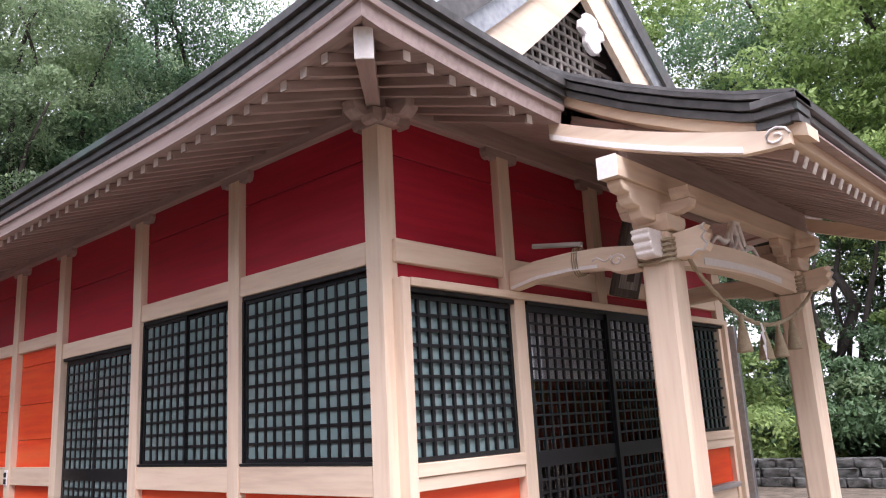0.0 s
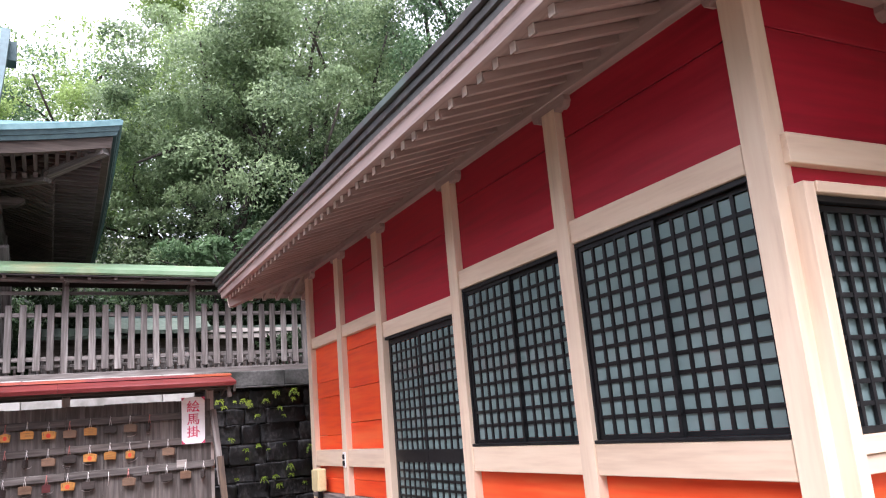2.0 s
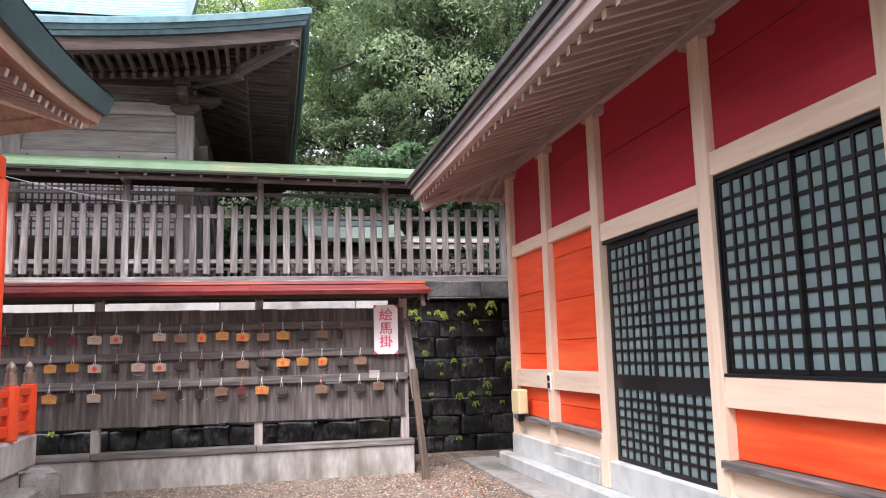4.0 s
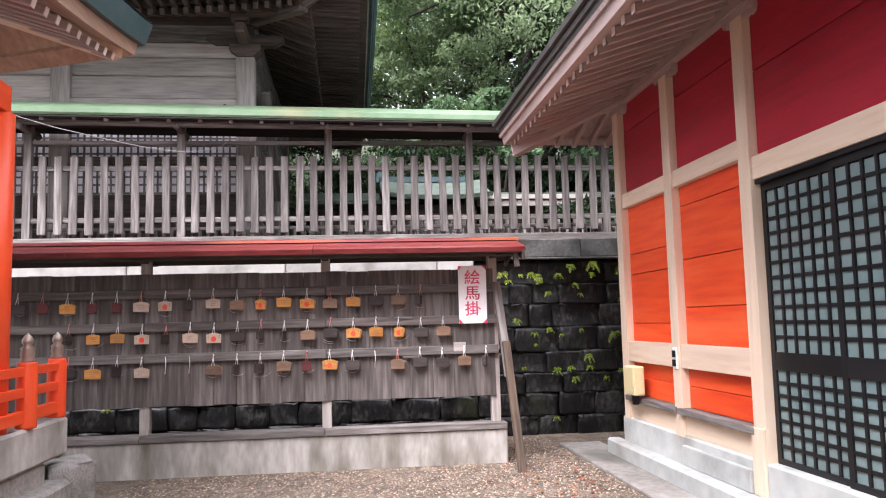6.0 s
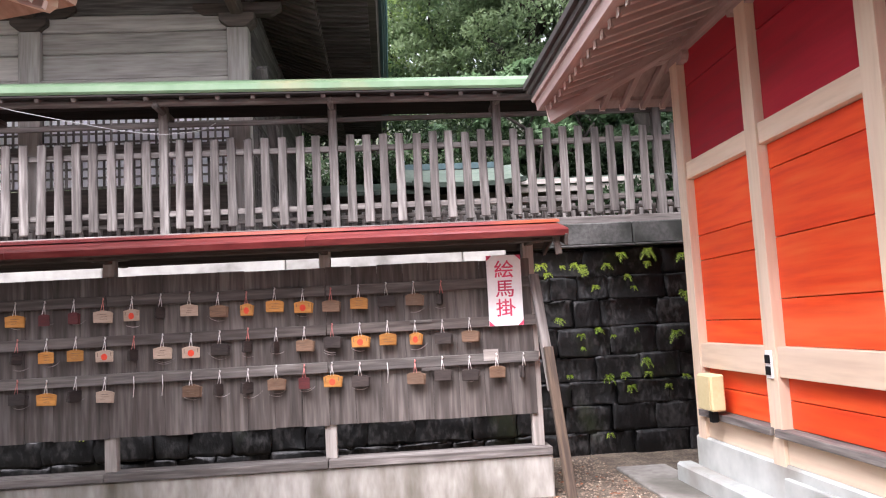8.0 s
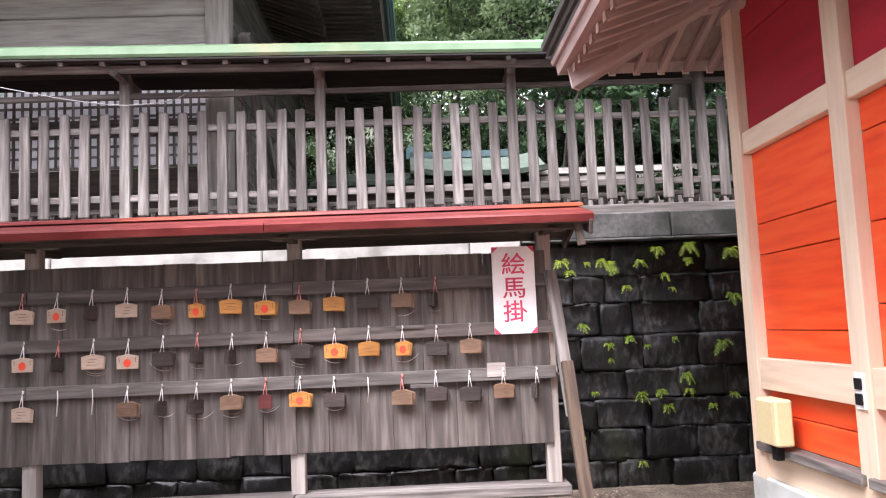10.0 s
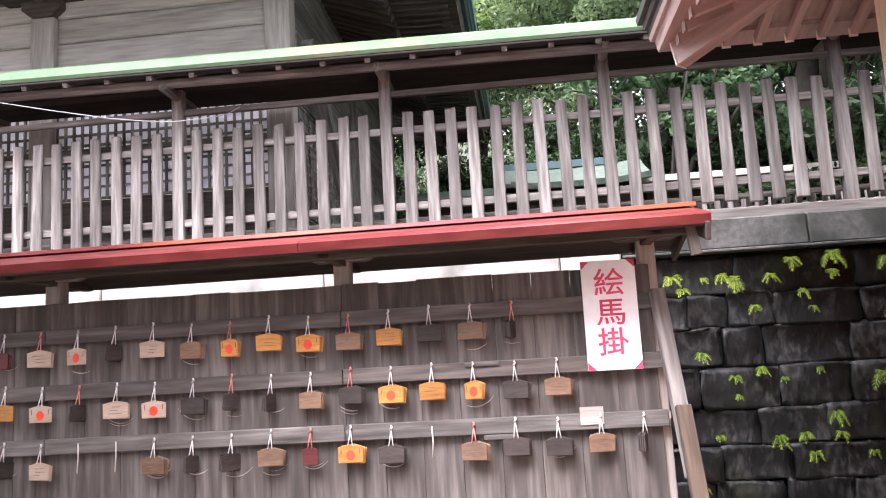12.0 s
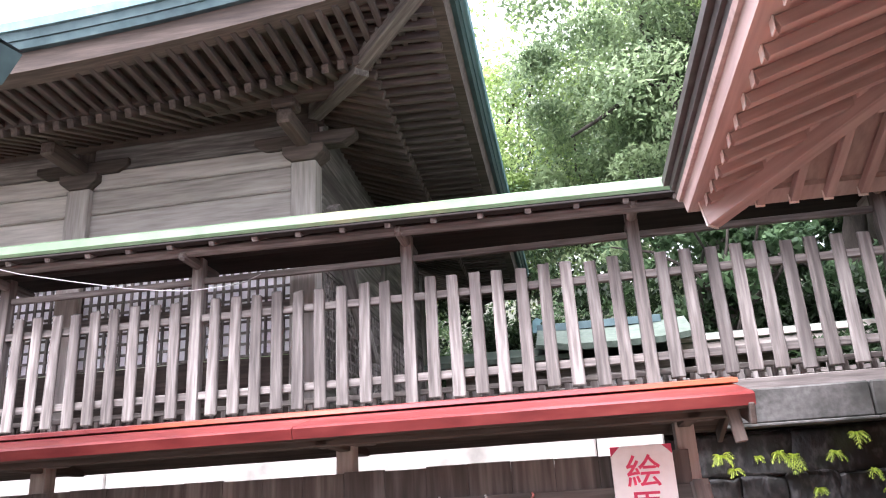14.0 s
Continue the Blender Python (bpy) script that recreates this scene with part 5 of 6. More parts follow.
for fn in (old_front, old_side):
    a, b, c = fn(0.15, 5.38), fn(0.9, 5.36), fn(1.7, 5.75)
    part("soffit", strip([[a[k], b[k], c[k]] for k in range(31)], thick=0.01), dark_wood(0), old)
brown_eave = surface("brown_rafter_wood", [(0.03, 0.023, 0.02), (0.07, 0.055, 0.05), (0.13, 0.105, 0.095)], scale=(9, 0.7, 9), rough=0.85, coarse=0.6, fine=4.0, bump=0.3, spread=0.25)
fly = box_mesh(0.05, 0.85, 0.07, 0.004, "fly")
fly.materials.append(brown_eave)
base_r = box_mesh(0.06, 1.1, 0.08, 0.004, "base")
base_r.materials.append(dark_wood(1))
for j in range(60):
    s = 0.25 + 0.135 * j
    y = QY - s
    zz = old_lift(QX, y)
    part("rafter", fly, None, old, m=Matrix.Translation((QX - 0.64, y, 5.275 + zz)) @ FACE_E @ Matrix.Rotation(math.atan2(-0.03, 0.8), 4, 'X'))
    if s > 0.9:
        part("rafter", base_r, None, old, m=Matrix.Translation((QX - 1.33, y, 5.36 + zz)) @ Matrix.Rotation(radians(90), 4, 'Z') @ Matrix.Rotation(0.36, 4, 'X'))
    x = QX - s
    zz = old_lift(x, QY)
    part("rafter", fly, None, old, m=Matrix.Translation((x, QY - 0.64, 5.275 + zz)) @ Matrix.Rotation(math.atan2(-0.03, 0.8), 4, 'X'))
    if s > 0.9:
        part("rafter", base_r, None, old, m=Matrix.Translation((x, QY - 1.33, 5.36 + zz)) @ Matrix.Rotation(radians(180), 4, 'Z') @ Matrix.Rotation(0.36, 4, 'X'))
bar("hip_rafter", (QX - 0.18, QY - 0.18, 5.58), (QX - 0.95, QY - 0.95, 5.40), 0.12, 0.14, old_wood, old)
bar("hip_rafter", (QX - 0.9, QY - 0.9, 5.36), (QX - 1.75, QY - 1.6, 5.5), 0.13, 0.15, old_wood, old)


def old_roof(x, y):
    dx, dy = QX - x, QY - y
    d = min(dx, dy)
    return 5.62 + old_lift(x, y) * max(0, 1 - d / 2) + 0.36 * d + 0.045 * d * d


def seam_rows():
    """Horizontal copper courses as real steps."""
    rows = []
    for k in range(29):
        d = 0.14 * k
        if d > 3.6:
            break
        zc = 0.36 * d + 0.045 * d * d
        for e in (0, 0.012):
            rows.append([(QX - d - (e * 0.3), QY - d - (8.5 - d) * j / 24, 5.62 + e + zc + old_lift(QX, QY - 8.5 * j / 24) * max(0, 1 - d / 2.5)) for j in range(25)])
    return rows


part("roof_sheet", strip(seam_rows()), verdigris, old, "pale blue-green copper roof in courses")
part("roof_sheet", strip([[(QX - d - (8 - d) * j / 16, QY - d, 5.62 + 0.36 * d + 0.045 * d * d + old_lift(QX - 8 * j / 16, QY) * max(0, 1 - d / 2.5)) for j in range(17)] for d in [0.18 * k for k in range(16)]]), verdigris, old)
# upper gabled part, ridge running along the front
GYE = -0.55
upper_rows = []
for k in range(24):
    d = 1.7 + 0.13 * k
    for e in (0, 0.012):
        z = 5.62 + 0.36 * d + 0.045 * d * d + 0.22 * (d - 1.7) ** 1.5 + e + 0.10
        upper_rows.append([(QX - d - 0.05, GYE - 0.02 - 8.0 * j / 8 + (0.0), z + (0.05 if j == 0 else 0)) for j in range(9)])
part("roof_sheet", strip(upper_rows), verdigris, old)
vr = []
for k in range(24):
    d = 1.7 + 0.13 * k
    z = 5.62 + 0.36 * d + 0.045 * d * d + 0.22 * (d - 1.7) ** 1.5 + 0.13
    vr.append([(QX - d, GYE + 0.03, z), (QX - d, GYE + 0.03, z - 0.2), (QX - d - 0.02, GYE - 0.12, z - 0.2), (QX - d - 0.02, GYE - 0.12, z)])
part("verge", strip(vr, close=True), verdigris_dark, old)
part("gable_wall", strip([[(QX - 1.6 - 3 * k / 8, GYE - 0.3, 6.0), (QX - 1.6 - 3 * k / 8, GYE - 0.3, 6.2 + 2.9 * (k / 8) ** 1.3)] for k in range(9)], thick=0.05), dark_wood(2), old)
bar("ridge", (QX - 4.75, GYE + 0.15, 9.05), (QX - 4.75, GYE - 8, 9.05), 0.35, 0.4, verdigris_dark, old)

# ---------- worship hall whose eave and stair rail reach into view ----------
wor = thing("worship_hall", -6, -4, GROUND, "cream-eaved worship hall with dark green copper roof edge", "building")
CX, CY = -10.75, -0.93


def c_lift(x):
    d = x - CX
    return 0.42 * max(0.0, 1 - d / 4.5) ** 2


def c_run(inset, z):
    return [(CX + inset + 12.0 * k / 40, CY - inset, z + c_lift(CX + 12.0 * k / 40)) for k in range(41)]


def c_end(inset, z):
    return [(CX + inset, CY - inset - 3.2 * k / 40, z + 0.42 * max(0.0, 1 - 3.2 * k / 40 / 4.5) ** 2) for k in range(41)]


for nm, prof, mt in (("copper_edge", [(0.3, 3.52), (0.05, 3.52), (0.0, 3.72), (0.3, 3.72)], verdigris_dark), ("eave_board", [(0.3, 3.45), (0.12, 3.41), (0.10, 3.515), (0.3, 3.515)], tan_eave(0))):
    for fn in (c_run, c_end):
        lines = [fn(o, z) for o, z in prof]
        part(nm, strip([[ln[k] for ln in lines] for k in range(41)], close=True), mt, wor)
for fn in (c_run, c_end):
    a, b = fn(0.25, 3.475), fn(1.5, 3.88)
    part("soffit", strip([[a[k], b[k]] for k in range(41)], thick=0.01), tan_eave(0), wor)
for j in range(40):
    s = 0.35 + 0.2 * j
    x = CX + s
    ln = min(1.0, s / 1.3)
    m = Matrix.Translation((x, CY - 0.23, 3.385 + c_lift(x))) @ Matrix.Rotation(radians(180), 4, 'Z') @ Matrix.Rotation(0.3, 4, 'X')
    r = part("rafter", raf, None, wor, m=m @ Matrix.Translation((0, 0.6 * ln, 0)) @ Matrix.Diagonal((1, ln, 1, 1)))
    part("white_end", tip, None, r, m=m)
bar("hip_rafter", (CX + 0.22, CY - 0.22, 3.83), (CX + 1.4, CY - 1.4, 3.95), 0.13, 0.16, cream, wor)
part("roof_sheet", strip([[(CX + d + (12 - d) * j / 20, CY - d, 3.74 + 0.5 * d + 0.05 * d * d + c_lift(CX + 12 * j / 20) * max(0, 1 - d)) for j in range(21)] for d in [0.25 * k for k in range(9)]]), verdigris_dark, wor)
part("roof_sheet", strip([[(CX + d, CY - d - (3.2 - d) * j / 20, 3.74 + 0.5 * d + 0.05 * d * d + 0.42 * max(0, 1 - 3.2 * j / 20 / 4.5) ** 2 * max(0, 1 - d)) for j in range(21)] for d in [0.25 * k for k in range(8)]]), verdigris_dark, wor)
block("wall", -8.9, 2.0, -2.75, -2.6, 0.8, 3.9, old_wood, wor)
block("wall", -9.05, -8.9, -4.4, -2.6, 0.8, 3.9, old_wood, wor)
block("floor", -9.5, 2.0, -8, -1.72, 0.78, 0.92, concrete, wor)
part("pillar", lathe([(0.11, 0), (0.11, 2.08)], 20), bright_red(2), wor, "vermilion round pillar", Matrix.Translation((-9.2, -1.53, 0.84)))
block("pillar_beam", -9.2, 2, -1.62, -1.44, 2.92, 3.10, bright_red, wor)
block("platform", -10.3, 2.0, -8.2, -1.74, 0.0, 0.78, step_stone, wor, bevel=0.02)
kerb = thing("stair_curb", -9.7, -1.43, GROUND, "pale concrete stair curb under the red railing", "curb")
block("curb", -10.21, -7.6, -1.58, -1.39, 0.56, 0.84, concrete, kerb, bevel=0.02)
block("curb_foot", -9.9, -7.6, -1.70, -1.43, 0.05, 0.56, step_stone, kerb, bevel=0.03)
railing = thing("red_railing", -9.7, -1.43, 0.84, "bright vermilion railing with bronze onion caps", "railing")
for x, y in ((-10.15, -1.46), (-9.5, -1.42), (-8.3, -1.40)):
    part("post", lathe([(0.066, 0), (0.068, 0.01), (0.068, 0.40), (0.062, 0.425), (0.062, 0.44)], 24), bright_red(2), railing, m=Matrix.Translation((x, y, 0.84)))
    part("cap", lathe([(0.046, 0), (0.05, 0.015), (0.043, 0.04), (0.048, 0.05), (0.043, 0.085), (0.048, 0.095), (0.026, 0.115), (0.038, 0.132), (0.038, 0.15), (0.026, 0.175), (0.01, 0.19), (0.002, 0.20)], 18), gold_cap, railing, "dull bronze onion-shaped cap", Matrix.Translation((x, y, 1.28)))
for z, h in ((1.22, 0.06), (1.08, 0.06), (0.92, 0.08)):
    bar("rail", (-10.1, -1.455, z), (-8.2, -1.40, z), 0.06, h, bright_red, railing)
steps = thing("stone_steps", -9.4, -1.0, GROUND, "worn grey stone steps beside the curb", "steps")
block("step", -10.05, -9.3, -2.2, -1.30, 0.05, 0.40, step_stone, steps, bevel=0.03)
block("step", -9.3, -8.6, -2.2, -1.12, 0.05, 0.24, step_stone, steps, bevel=0.03)
rock = thing("foot_stone", -10.35, -1.4, GROUND, "rough grey natural stone at the stair foot", "stone")
part("rock", stone_meshes[2].copy(), None, rock, m=Matrix.Translation((-10.3, -1.42, 0.28)) @ Matrix.Rotation(0.5, 4, 'Z') @ Matrix.Diagonal((0.4, 0.34, 0.42, 1)))
rock.children[0].data.materials.clear()
rock.children[0].data.materials.append(step_stone)

# ---------- small shrine beyond the fence ----------
copper_moss = surface("mossy_copper", [(0.045, 0.06, 0.048), (0.085, 0.11, 0.085), (0.14, 0.165, 0.135)], rough=0.6, metal=0.1, coarse=1.4, fine=16, bump=0.2)
sm = thing("small_shrine", -17.5, 2.3, TZ, "small wooden shrine with pale green copper roof", "shrine")
block("body", -18.3, -17.45, 1.5, 3.0, TZ, 3.55, dark_wood, sm)
lt = part("lattice_door", box_mesh(0.05, 1.0, 0.05, 0.004, "lh"), old_wood(1), sm, "white-papered lattice", Matrix.Translation((-17.42, 2.38, 3.33)))
lattice("grid", 0.47, 0.6, 7, 8, 0.02, old_wood(2), lt, Matrix.Translation((-17.40, 1.9, 2.7)) @ FACE_E, frame_w=0.025)
lattice("grid", 0.47, 0.6, 7, 8, 0.02, old_wood(2), lt, Matrix.Translation((-17.40, 2.39, 2.7)) @ FACE_E, frame_w=0.025)
block("paper", -17.435, -17.43, 1.9, 2.86, 2.7, 3.3, paper, lt, bevel=0)
part("roof", strip([[(-17.0, y, 3.64 + c), (-17.3, y, 3.75 + c), (-17.6, y, 3.88 + c), (-17.9, y, 4.04 + c), (-18.3, y, 3.83 + c), (-18.8, y, 3.63 + c)] for y, c in ((1.3, 0.05), (1.7, 0.01), (2.3, 0), (2.8, 0.01), (3.2, 0.05))], thick=0.05), copper_moss, sm)
part("eave_edge", strip([[(-16.98, y, 3.58 + c), (-16.96, y, 3.65 + c), (-17.05, y, 3.66 + c), (-17.05, y, 3.58 + c)] for y, c in ((1.45, 0.05), (1.7, 0.01), (2.3, 0), (2.8, 0.01), (3.22, 0.06))], close=True), copper_moss, sm)
bar("ridge", (-17.9, 1.3, 4.08), (-17.9, 2.9, 4.08), 0.12, 0.1, verdigris_dark, sm)
part("ridge_end", prism([(-0.06, 0), (0.06, 0), (0.05, 0.13), (0.09, 0.16), (0, 0.2), (-0.05, 0.16)], 0.05), verdigris, sm, m=Matrix.Translation((-17.9, 1.3, 4.04)) @ FACE_E)
side_roof = thing("small_shrine", -17.6, 0.9, TZ, "small dark shrine with a low teal copper roof", "shrine")
part("roof", strip([[(-17.1, y, 3.58), (-17.5, y, 3.68), (-18.0, y, 3.86), (-18.5, y, 3.7)] for y in (-0.1, 1.78)], thick=0.06), copper_moss, side_roof)
block("body", -18.3, -17.5, 0.1, 1.6, TZ, 3.6, dark_wood, side_roof)
low = thing("long_low_roof", -19, 4.6, TZ, "long low shed roof edged in pale wood", "shed")
part("roof", strip([[(-17.3, y, 3.66), (-18.0, y, 3.86), (-18.7, y, 3.66)] for y in (3.0, 8.0)], thick=0.06), copper_moss, low)
block("fascia", -17.31, -17.26, 2.95, 8.0, 3.62, 3.70, pale_wood, low)
block("beam", -17.36, -17.30, 3.0, 8.0, 3.50, 3.60, pale_wood, low)
block("wall", -18.6, -17.6, 3.2, 7.8, TZ, 3.6, dark_wood, low)
inner = thing("low_picket_fence", -15.2, 2.5, TZ, "low grey weathered picket fence round the small shrines", "fence")
for j in range(44):
    y = 0.1 + 0.13 * j
    block("picket", -15.22, -15.19, y - 0.028, y + 0.028, TZ - 0.1, 2.98, old_wood, inner, bevel=0.004)
for z in (2.62, 2.86):
    block("rail", -15.26, -15.225, 0.0, 5.9, z - 0.02, z + 0.02, old_wood, inner)

# ---------- trees and plants ----------


def leaf_cloud(centres, radii, per, size, seed, droop=0.0):
    """Many small leaves round clump centres, as one mesh."""
    g = np.random.default_rng(seed)
    c = np.repeat(np.array(centres), per, axis=0)
    r = np.repeat(np.array(radii), per)[:, None]
    n = len(c)
    d = g.normal(size=(n, 3))
    d /= np.linalg.norm(d, axis=1)[:, None]
    d[:, 2] = np.where(g.random(n) < 0.7, np.abs(d[:, 2]), d[:, 2])
    p = c + d * r * (g.random((n, 1)) ** 0.3) * np.array([1, 1, 0.75])
    a = g.normal(size=(n, 3)) + np.array([0, 0, -droop])
    a /= np.linalg.norm(a, axis=1)[:, None]
    nn = d * 0.5 + g.normal(size=(n, 3)) * 0.5 + np.array([0, 0, 0.8])
    b = np.cross(a, nn)
    b /= np.linalg.norm(b, axis=1)[:, None] + 1e-9
    s = size * (0.6 + 0.8 * g.random((n, 1)))
    v = np.stack([p - a * s, p + b * s * 0.42, p + a * s, p - b * s * 0.42], axis=1).reshape(-1, 3)
    me = bpy.data.meshes.new("crown")
    me.vertices.add(4 * n)
    me.vertices.foreach_set("co", v.ravel())
    me.loops.add(4 * n)
    me.loops.foreach_set("vertex_index", np.arange(4 * n))
    me.polygons.add(n)
    me.polygons.foreach_set("loop_start", np.arange(0, 4 * n, 4))
    me.polygons.foreach_set("loop_total", np.full(n, 4))
    me.update()
    return me


def tree(x, y, z, height, spread, seed, material, label, bare=0.25, clumps=70, per=330, size=0.14, name="tree"):
    """A tapered trunk with forking limbs and an uneven crown of leaf clumps."""
    r = random.Random(seed)
    t = thing(name, x, y, z, label, "tree")
    trunk_top = height * 0.55
    wob = [(x + r.uniform(-0.25, 0.25) * k / 6 * 2, y + r.uniform(-0.25, 0.25) * k / 6 * 2, z - 0.2 + trunk_top * k / 6) for k in range(7)]
    part("trunk", tube(wob, 0.02 * height + 0.05, 8, 0.45), bark, t)
    centres, radii = [], []
    tips = []
    for k in range(9):
        a0 = Vector(wob[r.randint(2, 6)])
        ang = k * 2.4 + r.uniform(-0.4, 0.4)
        reach = spread * r.uniform(0.55, 1.0)
        end = Vector((x + reach * math.cos(ang), y + reach * math.sin(ang), z + height * r.uniform(bare + 0.25, 0.95)))
        mid = (a0 + end) / 2 + Vector((0, 0, height * 0.05)) + Vector((r.uniform(-0.5, 0.5), r.uniform(-0.5, 0.5), 0))
        path = [a0, (a0 + mid) / 2 + Vector((r.uniform(-.2, .2), r.uniform(-.2, .2), 0)), mid, (mid + end) / 2 + Vector((r.uniform(-.3, .3), r.uniform(-.3, .3), 0)), end]
        part("limb", tube(path, 0.007 * height + 0.02, 6, 0.3), bark, t)
        tips += [mid, (mid + end) / 2, end]
    for k in range(clumps):
        if r.random() < 0.55:
            p = r.choice(tips) + Vector((r.gauss(0, 0.7), r.gauss(0, 0.7), r.gauss(0, 0.6)))
        else:
            u, th = r.uniform(-1, 1), r.uniform(0, 2 * math.pi)
            q = math.sqrt(1 - u * u)
            rr = r.uniform(0.75, 1.05)
            p = Vector((x + spread * rr * q * math.cos(th), y + spread * rr * q * math.sin(th), z + height * (bare + (1 - bare) * (0.5 + 0.5 * u * rr))))
        centres.append(tuple(p))
        radii.append(r.uniform(0.45, 1.1) * spread / 3.6)
    part("crown", leaf_cloud(centres, radii, per, size, seed), material, t)
    return t


TREES = [
    # x, y, base, height, spread, leaf, clumps
    (-21.0, 4.2, 3.2, 10.5, 3.3, leaf_olive, 90), (-19.5, 6.2, 2.6, 10.5, 3.4, leaf_olive, 80), (-24.0, -2.5, 4.0, 7.5, 3.4, leaf_fresh, 80), (-25.5, 6.5, 4.5, 13.0, 4.2, leaf_fresh, 90),
    (-19.0, 10.5, 2.6, 12.0, 3.8, leaf_deep, 70), (-23.5, 13.0, 3.8, 14.0, 4.4, leaf_olive, 80), (-16.5, 14.5, 0.5, 13.0, 3.8, leaf_olive, 55), (-13.0, 17.5, 0.3, 13.0, 3.9, leaf_deep, 50),
    (-18.5, 19.5, 0.5, 15.0, 4.6, leaf_olive, 70), (-10.5, 21.5, 0.2, 15.0, 4.6, leaf_deep, 90), (-6.5, 19.0, 0.2, 13.5, 4.2, leaf_fresh, 90), (-2.5, 20.5, 0.2, 14.0, 4.4, leaf_fresh, 90),
    (1.5, 18.5, 0.2, 12.5, 4.2, leaf_deep, 80), (-5.0, 25.0, 0.2, 17.0, 5.0, leaf_deep, 90), (-14.5, 26.0, 0.2, 18.0, 5.5, leaf_deep, 90), (-27.0, -8.5, 5.0, 7.5, 4.2, leaf_olive, 70),
    (-31.0, 1.0, 6.5, 8.5, 4.6, leaf_deep, 90), (-30.0, 10.0, 6.0, 14.0, 5.2, leaf_deep, 90), (-28.0, 18.0, 5.0, 16.0, 5.5, leaf_deep, 90), (-22.0, 26.0, 2.0, 19.0, 5.6, leaf_deep, 90),
    (-33.0, -8.0, 7.0, 6.0, 5.0, leaf_fresh, 80), (-25.0, 3.2, 4.2, 6.0, 3.2, leaf_olive, 70), (-24.5, 8.6, 4.0, 6.5, 3.4, leaf_deep, 70), (-27.0, 0.8, 5.0, 9.3, 4.4, leaf_fresh, 90), (4.0, 25.0, 0.2, 15.0, 5.0, leaf_deep, 80), (-18.6, 9.0, 2.5, 7.0, 2.6, leaf_deep, 60), (-20.5, 7.0, 2.8, 6.0, 2.4, leaf_deep, 50), (-18.8, 3.6, 2.5, 3.6, 1.6, leaf_deep, 26), (-16.4, 7.6, 2.5, 4.6, 1.8, leaf_deep, 40),
]
# unseen trees added behind the camera to block low sky light
for k, (x, y) in enumerate(((13, -16), (15, -9), (14, -2), (15.5, 5), (14, 12), (10, 18), (6, -20), (-3, -22), (-12, -21), (-21, -18))):
    TREES.append((x, y, 0.1, 11.0 + (k * 7) % 4, 4.4, leaf_deep, 60))
names = {leaf_olive.name: "olive-green broadleaf tree with dense uneven crown", leaf_fresh.name: "bright green broadleaf tree on the wooded slope", leaf_deep.name: "deep green evergreen tree of the grove and the added unseen ring"}
for k, (x, y, z, h, s, lf, c) in enumerate(TREES):
    tree(x, y, z, h, s, 100 + k, lf, names[lf.name], clumps=c, per=760 if k < 8 else 520 if k < 14 else (320 if x < 5 and y > -15 else 90), size=0.055 if k < 8 else (0.072 if x < 5 and y > -15 else 0.2))


def shrub(x, y, z, r, h, seed, material):
    g = random.Random(seed)
    t = thing("shrub", x, y, z, "dense leafy green shrub beside the yard", "shrub", "shrubs along the yard edge")
    cs = [(x + g.gauss(0, r * 0.55), y + g.gauss(0, r * 0.55), z + abs(g.gauss(0.4, 0.4)) * h) for _ in range(26)]
    part("stems", tube([(x, y, z - 0.1), (x + 0.1, y, z + h * 0.4), (x, y + 0.1, z + h * 0.7)], 0.05, 6, 0.4), bark, t)
    part("leaves", leaf_cloud(cs, [r * 0.42] * len(cs), 260, 0.06, seed), material, t)


for k, (x, y, h) in enumerate(((-4.6, 16.8, 7.5), (-2.4, 17.4, 8.5), (-0.6, 16.4, 7.0), (1.4, 17.0, 8.0), (3.4, 16.6, 7.5))):
    tree(x, y, 0.1, h, 2.2, 900 + k, (leaf_deep, leaf_fresh)[k % 2], "leafy young tree at the edge of the grove", bare=0.06, clumps=60, per=420, size=0.05)

gs = random.Random(9)
# undergrowth whose leaf colour is darkened to carry the grove's shade
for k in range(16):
    shrub(-19.6 - gs.uniform(0, 2), -1.5 + k * 0.7, TZ + 0.5, gs.uniform(0.9, 1.4), gs.uniform(1.4, 2.4), 700 + k, leaf_shaded)
for k in range(26):
    shrub(-8.5 + k * 0.42, 15.8 + gs.uniform(-0.4, 1.6), GROUND, gs.uniform(0.8, 1.3), gs.uniform(1.2, 2.6), 300 + k, gs.choice((leaf_deep, leaf_olive, leaf_fresh)))
for k in range(14):
    shrub(-23.5 - gs.uniform(0, 2), -5.0 + k * 1.5, TZ + 1.0, 1.8, gs.uniform(2.6, 3.6), 800 + k, gs.choice((leaf_deep, leaf_olive)))
# more undergrowth, its shade likewise put into the leaf colour
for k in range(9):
    shrub(-16.6 - gs.uniform(0, 1.2), 5.2 + k * 0.8, TZ, 1.0, gs.uniform(1.6, 2.6), 850 + k, leaf_shaded)
# low dry stone edging at the back of the yard
edging = thing("low_stone_wall", -3, 14.3, GROUND, "low grey dry-stone edging along the planting", "stone wall", kind="structure")
for row in range(3):
    y = -9.0 + 0.2 * row
    while y < 1.5:
        w = gs.uniform(0.25, 0.5)
        s = part("stone", gs.choice(stone_meshes).copy(), None, edging, m=Matrix.Translation((y + w / 2, 14.2 + 0.06 * row, 0.18 + 0.15 * row)) @ Matrix.Rotation(radians(90) + gs.gauss(0, 0.1), 4, 'Z') @ Matrix.Diagonal((0.3, w - 0.02, 0.155, 1)))
        s.data.materials.clear()
        s.data.materials.append(mossy_concrete)
        y += w


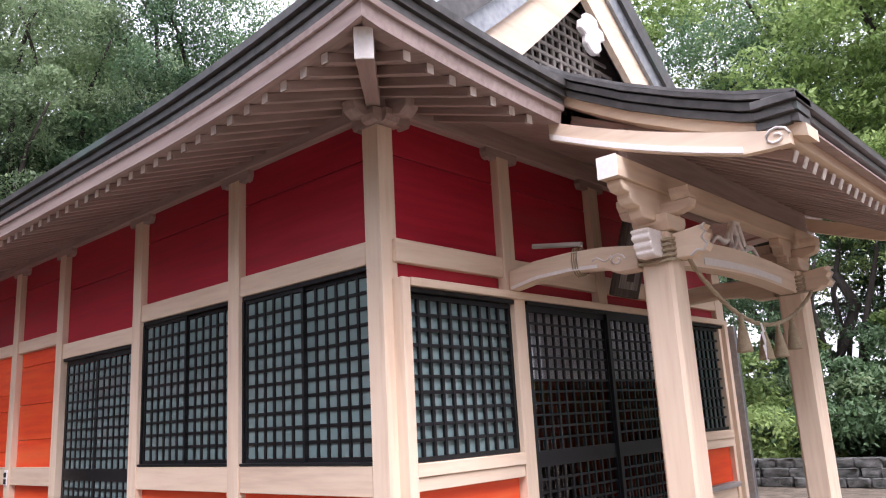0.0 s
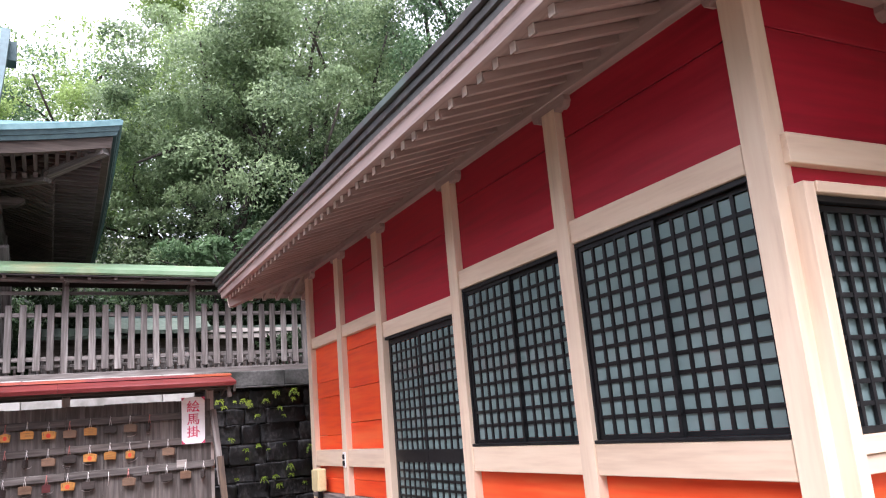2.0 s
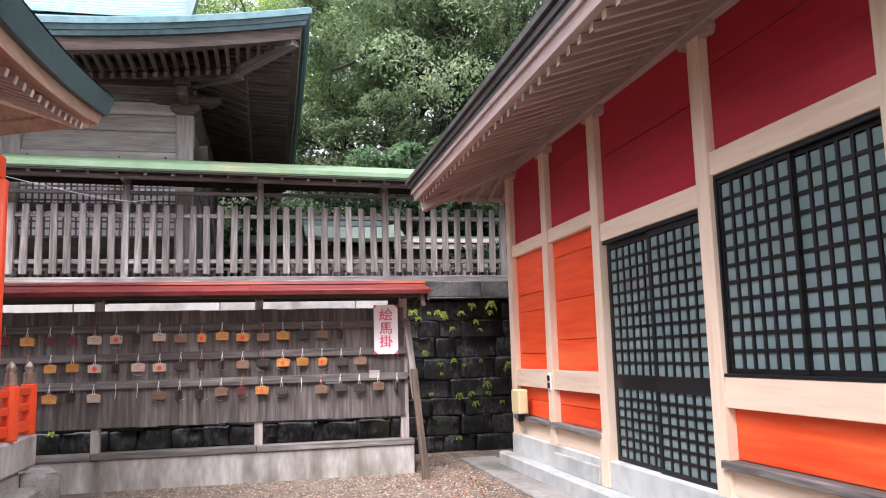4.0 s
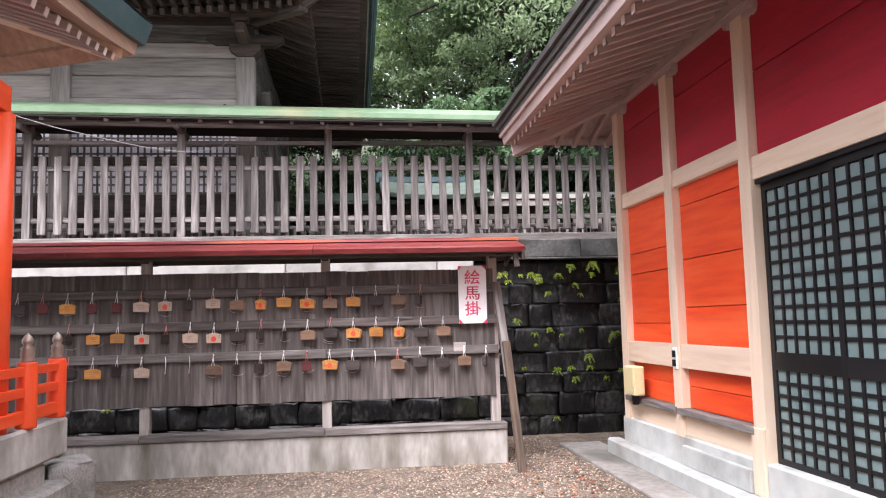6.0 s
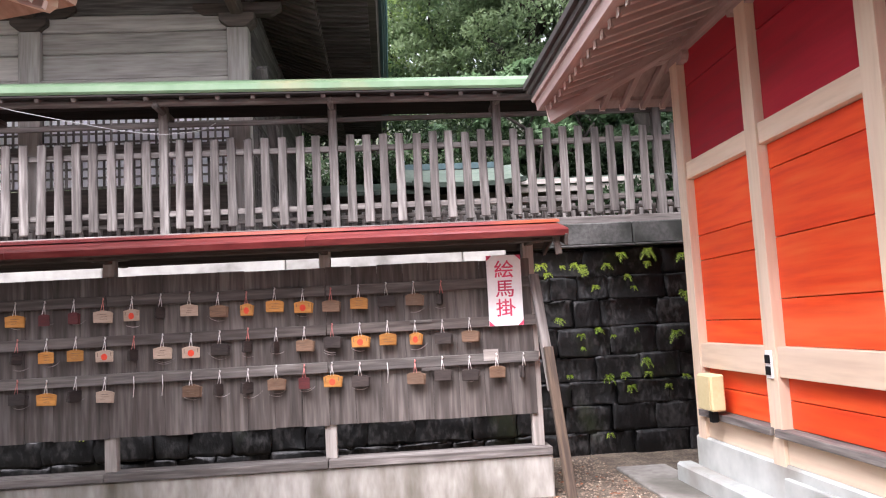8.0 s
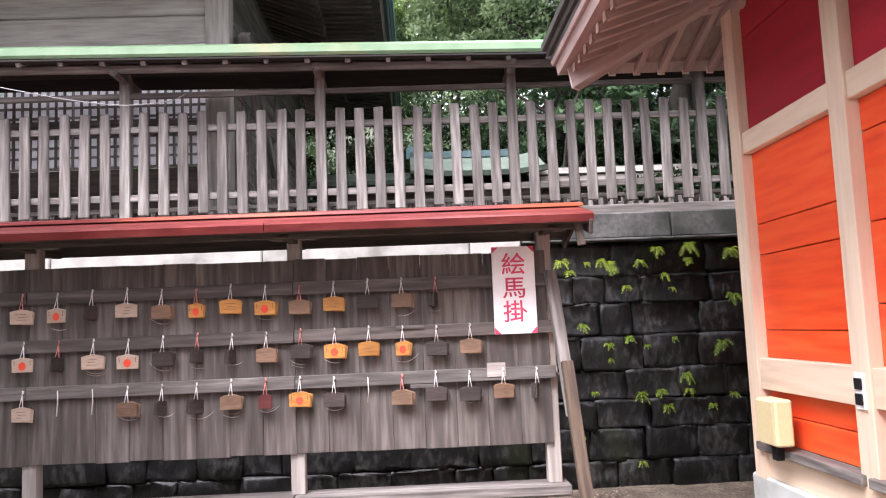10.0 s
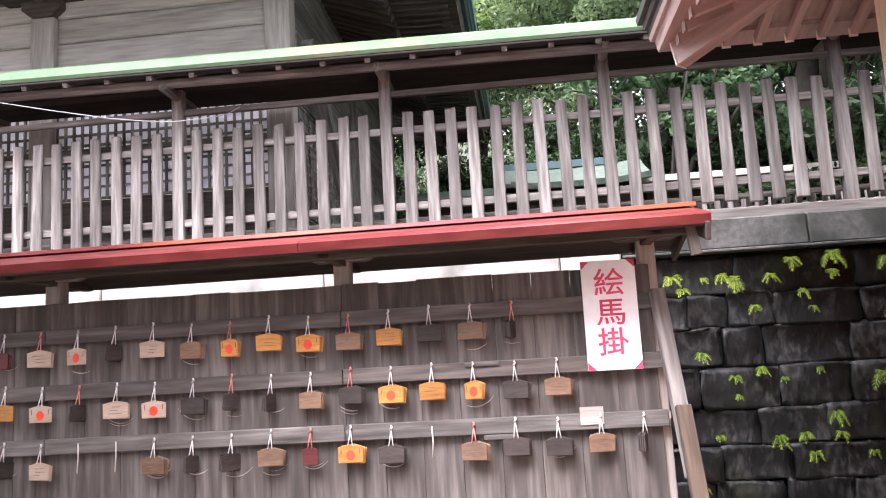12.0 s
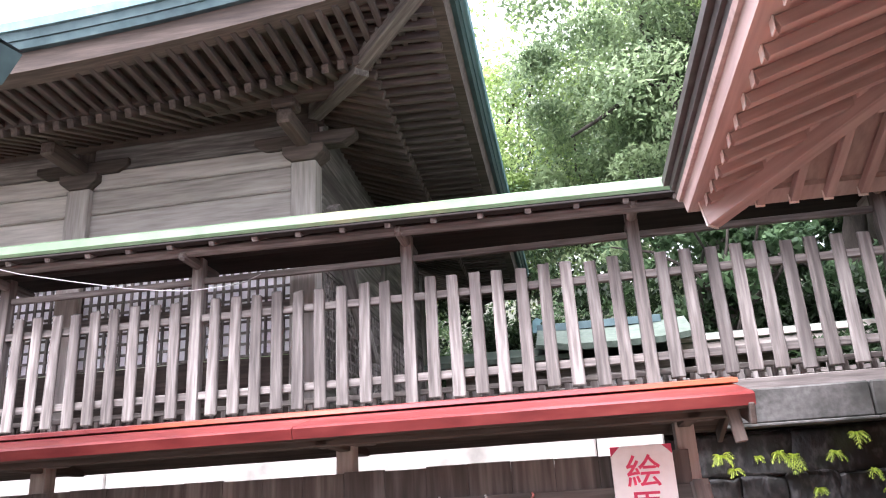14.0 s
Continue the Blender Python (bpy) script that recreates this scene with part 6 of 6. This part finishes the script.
def fern(y, z, size, seed, x=-13.2):
    """A small drooping fern rooted in a joint of the retaining wall."""
    g = random.Random(seed)
    t = thing("fern", x, y, z, "small yellow-green fern growing from the stone wall", "fern", "ferns on the retaining wall")
    for k in range(g.randint(7, 10)):
        az, up = g.uniform(-1.4, 1.4), g.uniform(0.15, 1.1)
        ln = 0.74 * size * g.uniform(0.5, 1.05)
        bm = bmesh.new()
        px = [Vector((0.02 + ln * 0.75 * u * math.cos(az), ln * 0.85 * u * math.sin(az), ln * (up * u - 1.15 * u * u))) for u in [i / 9 for i in range(10)]]
        for i in range(1, 10):
            p, q = px[i - 1], px[i]
            w = size * 0.2 * math.sin(math.pi * (i - 0.2) / 10) ** 0.7
            side = (q - p).cross(Vector((0.35, 0, 1))).normalized()
            for sg in (-1, 1):
                bm.faces.new([bm.verts.new(v) for v in (p, p + (q - p) * 0.85 + side * sg * w * 0.5 + Vector((0, 0, 0.006)), p + side * sg * w + (q - p) * 1.3, p + (q - p) * 0.2 + side * sg * w * 0.55)])
            bm.faces.new([bm.verts.new(v) for v in (p - side * 0.002, q - side * 0.002, q + side * 0.002, p + side * 0.002)])
        part("frond", bm, leaf_fern, t, m=Matrix.Translation((x, y, z)))


FERNS = [(2.59, 2.04, 0.15), (3.04, 2.01, 0.16), (2.95, 2.04, 0.13), (3.44, 2.13, 0.15), (3.73, 2.16, 0.17), (3.72, 2.02, 0.13), (3.15, 1.8, 0.1), (3.56, 1.78, 0.07), (2.75, 1.48, 0.12), (3.15, 1.37, 0.13), (2.97, 1.31, 0.09), (3.31, 1.29, 0.07), (3.55, 1.35, 0.06), (3.97, 1.29, 0.17), (2.99, 1.18, 0.07), (3.63, 1.04, 0.13), (3.65, 0.89, 0.12), (2.82, 0.9, 0.08), (3.22, 0.88, 0.13), (3.4, 0.9, 0.12), (3.46, 0.76, 0.12), (3.85, 0.76, 0.1), (4.03, 0.85, 0.1), (2.81, 2.02, 0.08),
         (2.66, 1.95, 0.12), (3.3, 2.02, 0.12), (3.5, 1.9, 0.1), (-2.0, 0.6, 0.1), (2.7, 0.55, 0.06), (3.2, 0.3, 0.08), (4.1, 1.7, 0.15), (4.1, 2.1, 0.18)]
for k, (y, z, s) in enumerate(FERNS):
    fern(y, z, s, 500 + k)

# loose pebbles on the yard, far too many to count
g = np.random.default_rng(4)
N = 26000
ico = [(0, 0, 1), (0.9, 0, 0.1), (0.28, 0.85, 0.1), (-0.73, 0.53, 0.1), (-0.73, -0.53, 0.1), (0.28, -0.85, 0.1)]
tris = [(0, 1, 2), (0, 2, 3), (0, 3, 4), (0, 4, 5), (0, 5, 1)]
px = g.uniform(-13.1, -5.5, N)
py = g.uniform(-1.6, 3.0, N)
ok = ~((px < -11.45) & (py < 2.3)) & ~((px < -8.5) & (py < -1.2))
px, py = px[ok], py[ok]
n = len(px)
base = np.array(ico)
ang = g.uniform(0, 6.28, n)
sc = g.uniform(0.007, 0.019, n)
lx = base[None, :, 0] * np.cos(ang)[:, None] - base[None, :, 1] * np.sin(ang)[:, None] * 0.75
ly = base[None, :, 0] * np.sin(ang)[:, None] + base[None, :, 1] * np.cos(ang)[:, None] * 0.75
vx = px[:, None] + lx * sc[:, None]
vy = py[:, None] + ly * sc[:, None]
vz = GROUND + 0.002 + base[None, :, 2] * sc[:, None] * 0.7 + 0.0 * vx
co = np.stack([vx, vy, vz], axis=2).reshape(-1, 3)
fi = (np.array(tris)[None] + (np.arange(n) * 6)[:, None, None]).reshape(-1)
me = bpy.data.meshes.new("pebbles")
me.vertices.add(len(co))
me.vertices.foreach_set("co", co.ravel())
me.loops.add(len(fi))
me.loops.foreach_set("vertex_index", fi)
me.polygons.add(len(fi) // 3)
me.polygons.foreach_set("loop_start", np.arange(0, len(fi), 3))
me.polygons.foreach_set("loop_total", np.full(len(fi) // 3, 3))
me.update()
tagged(part("pebbles", me, pebble), "loose brown and grey pebbles over the yard", "gravel", kind="stuff")

# fallen leaves blown against the foot of the brace
leaf_litter = surface("brown_fallen_leaf", [(0.10, 0.03, 0.015), (0.22, 0.075, 0.03), (0.30, 0.14, 0.06)], rough=0.8, coarse=5, fine=30, bump=0.1, spread=0.4, island=True)
rl = random.Random(21)
bm = bmesh.new()
for k in range(420):
    x, y = (rl.gauss(-10.9, 0.8), rl.gauss(2.55, 0.32)) if k < 260 else (rl.uniform(-11.4, -8.0), rl.uniform(-0.8, 3.0))
    if y > 2.98 or x < -11.4 and y < 2.35:
        continue
    a, ln = rl.uniform(0, 6.28), rl.uniform(0.014, 0.032)
    u, v = Vector((math.cos(a), math.sin(a), rl.uniform(-0.2, 0.3))) * ln, Vector((-math.sin(a), math.cos(a), rl.uniform(-0.3, 0.3))) * ln * 0.45
    c = Vector((x, y, GROUND + 0.022))
    bm.faces.new([bm.verts.new(p) for p in (c - u, c + v, c + u, c - v)])
tagged(part("fallen_leaves", bm, leaf_litter), "dry red-brown fallen leaves scattered on the gravel", "leaves", kind="stuff")
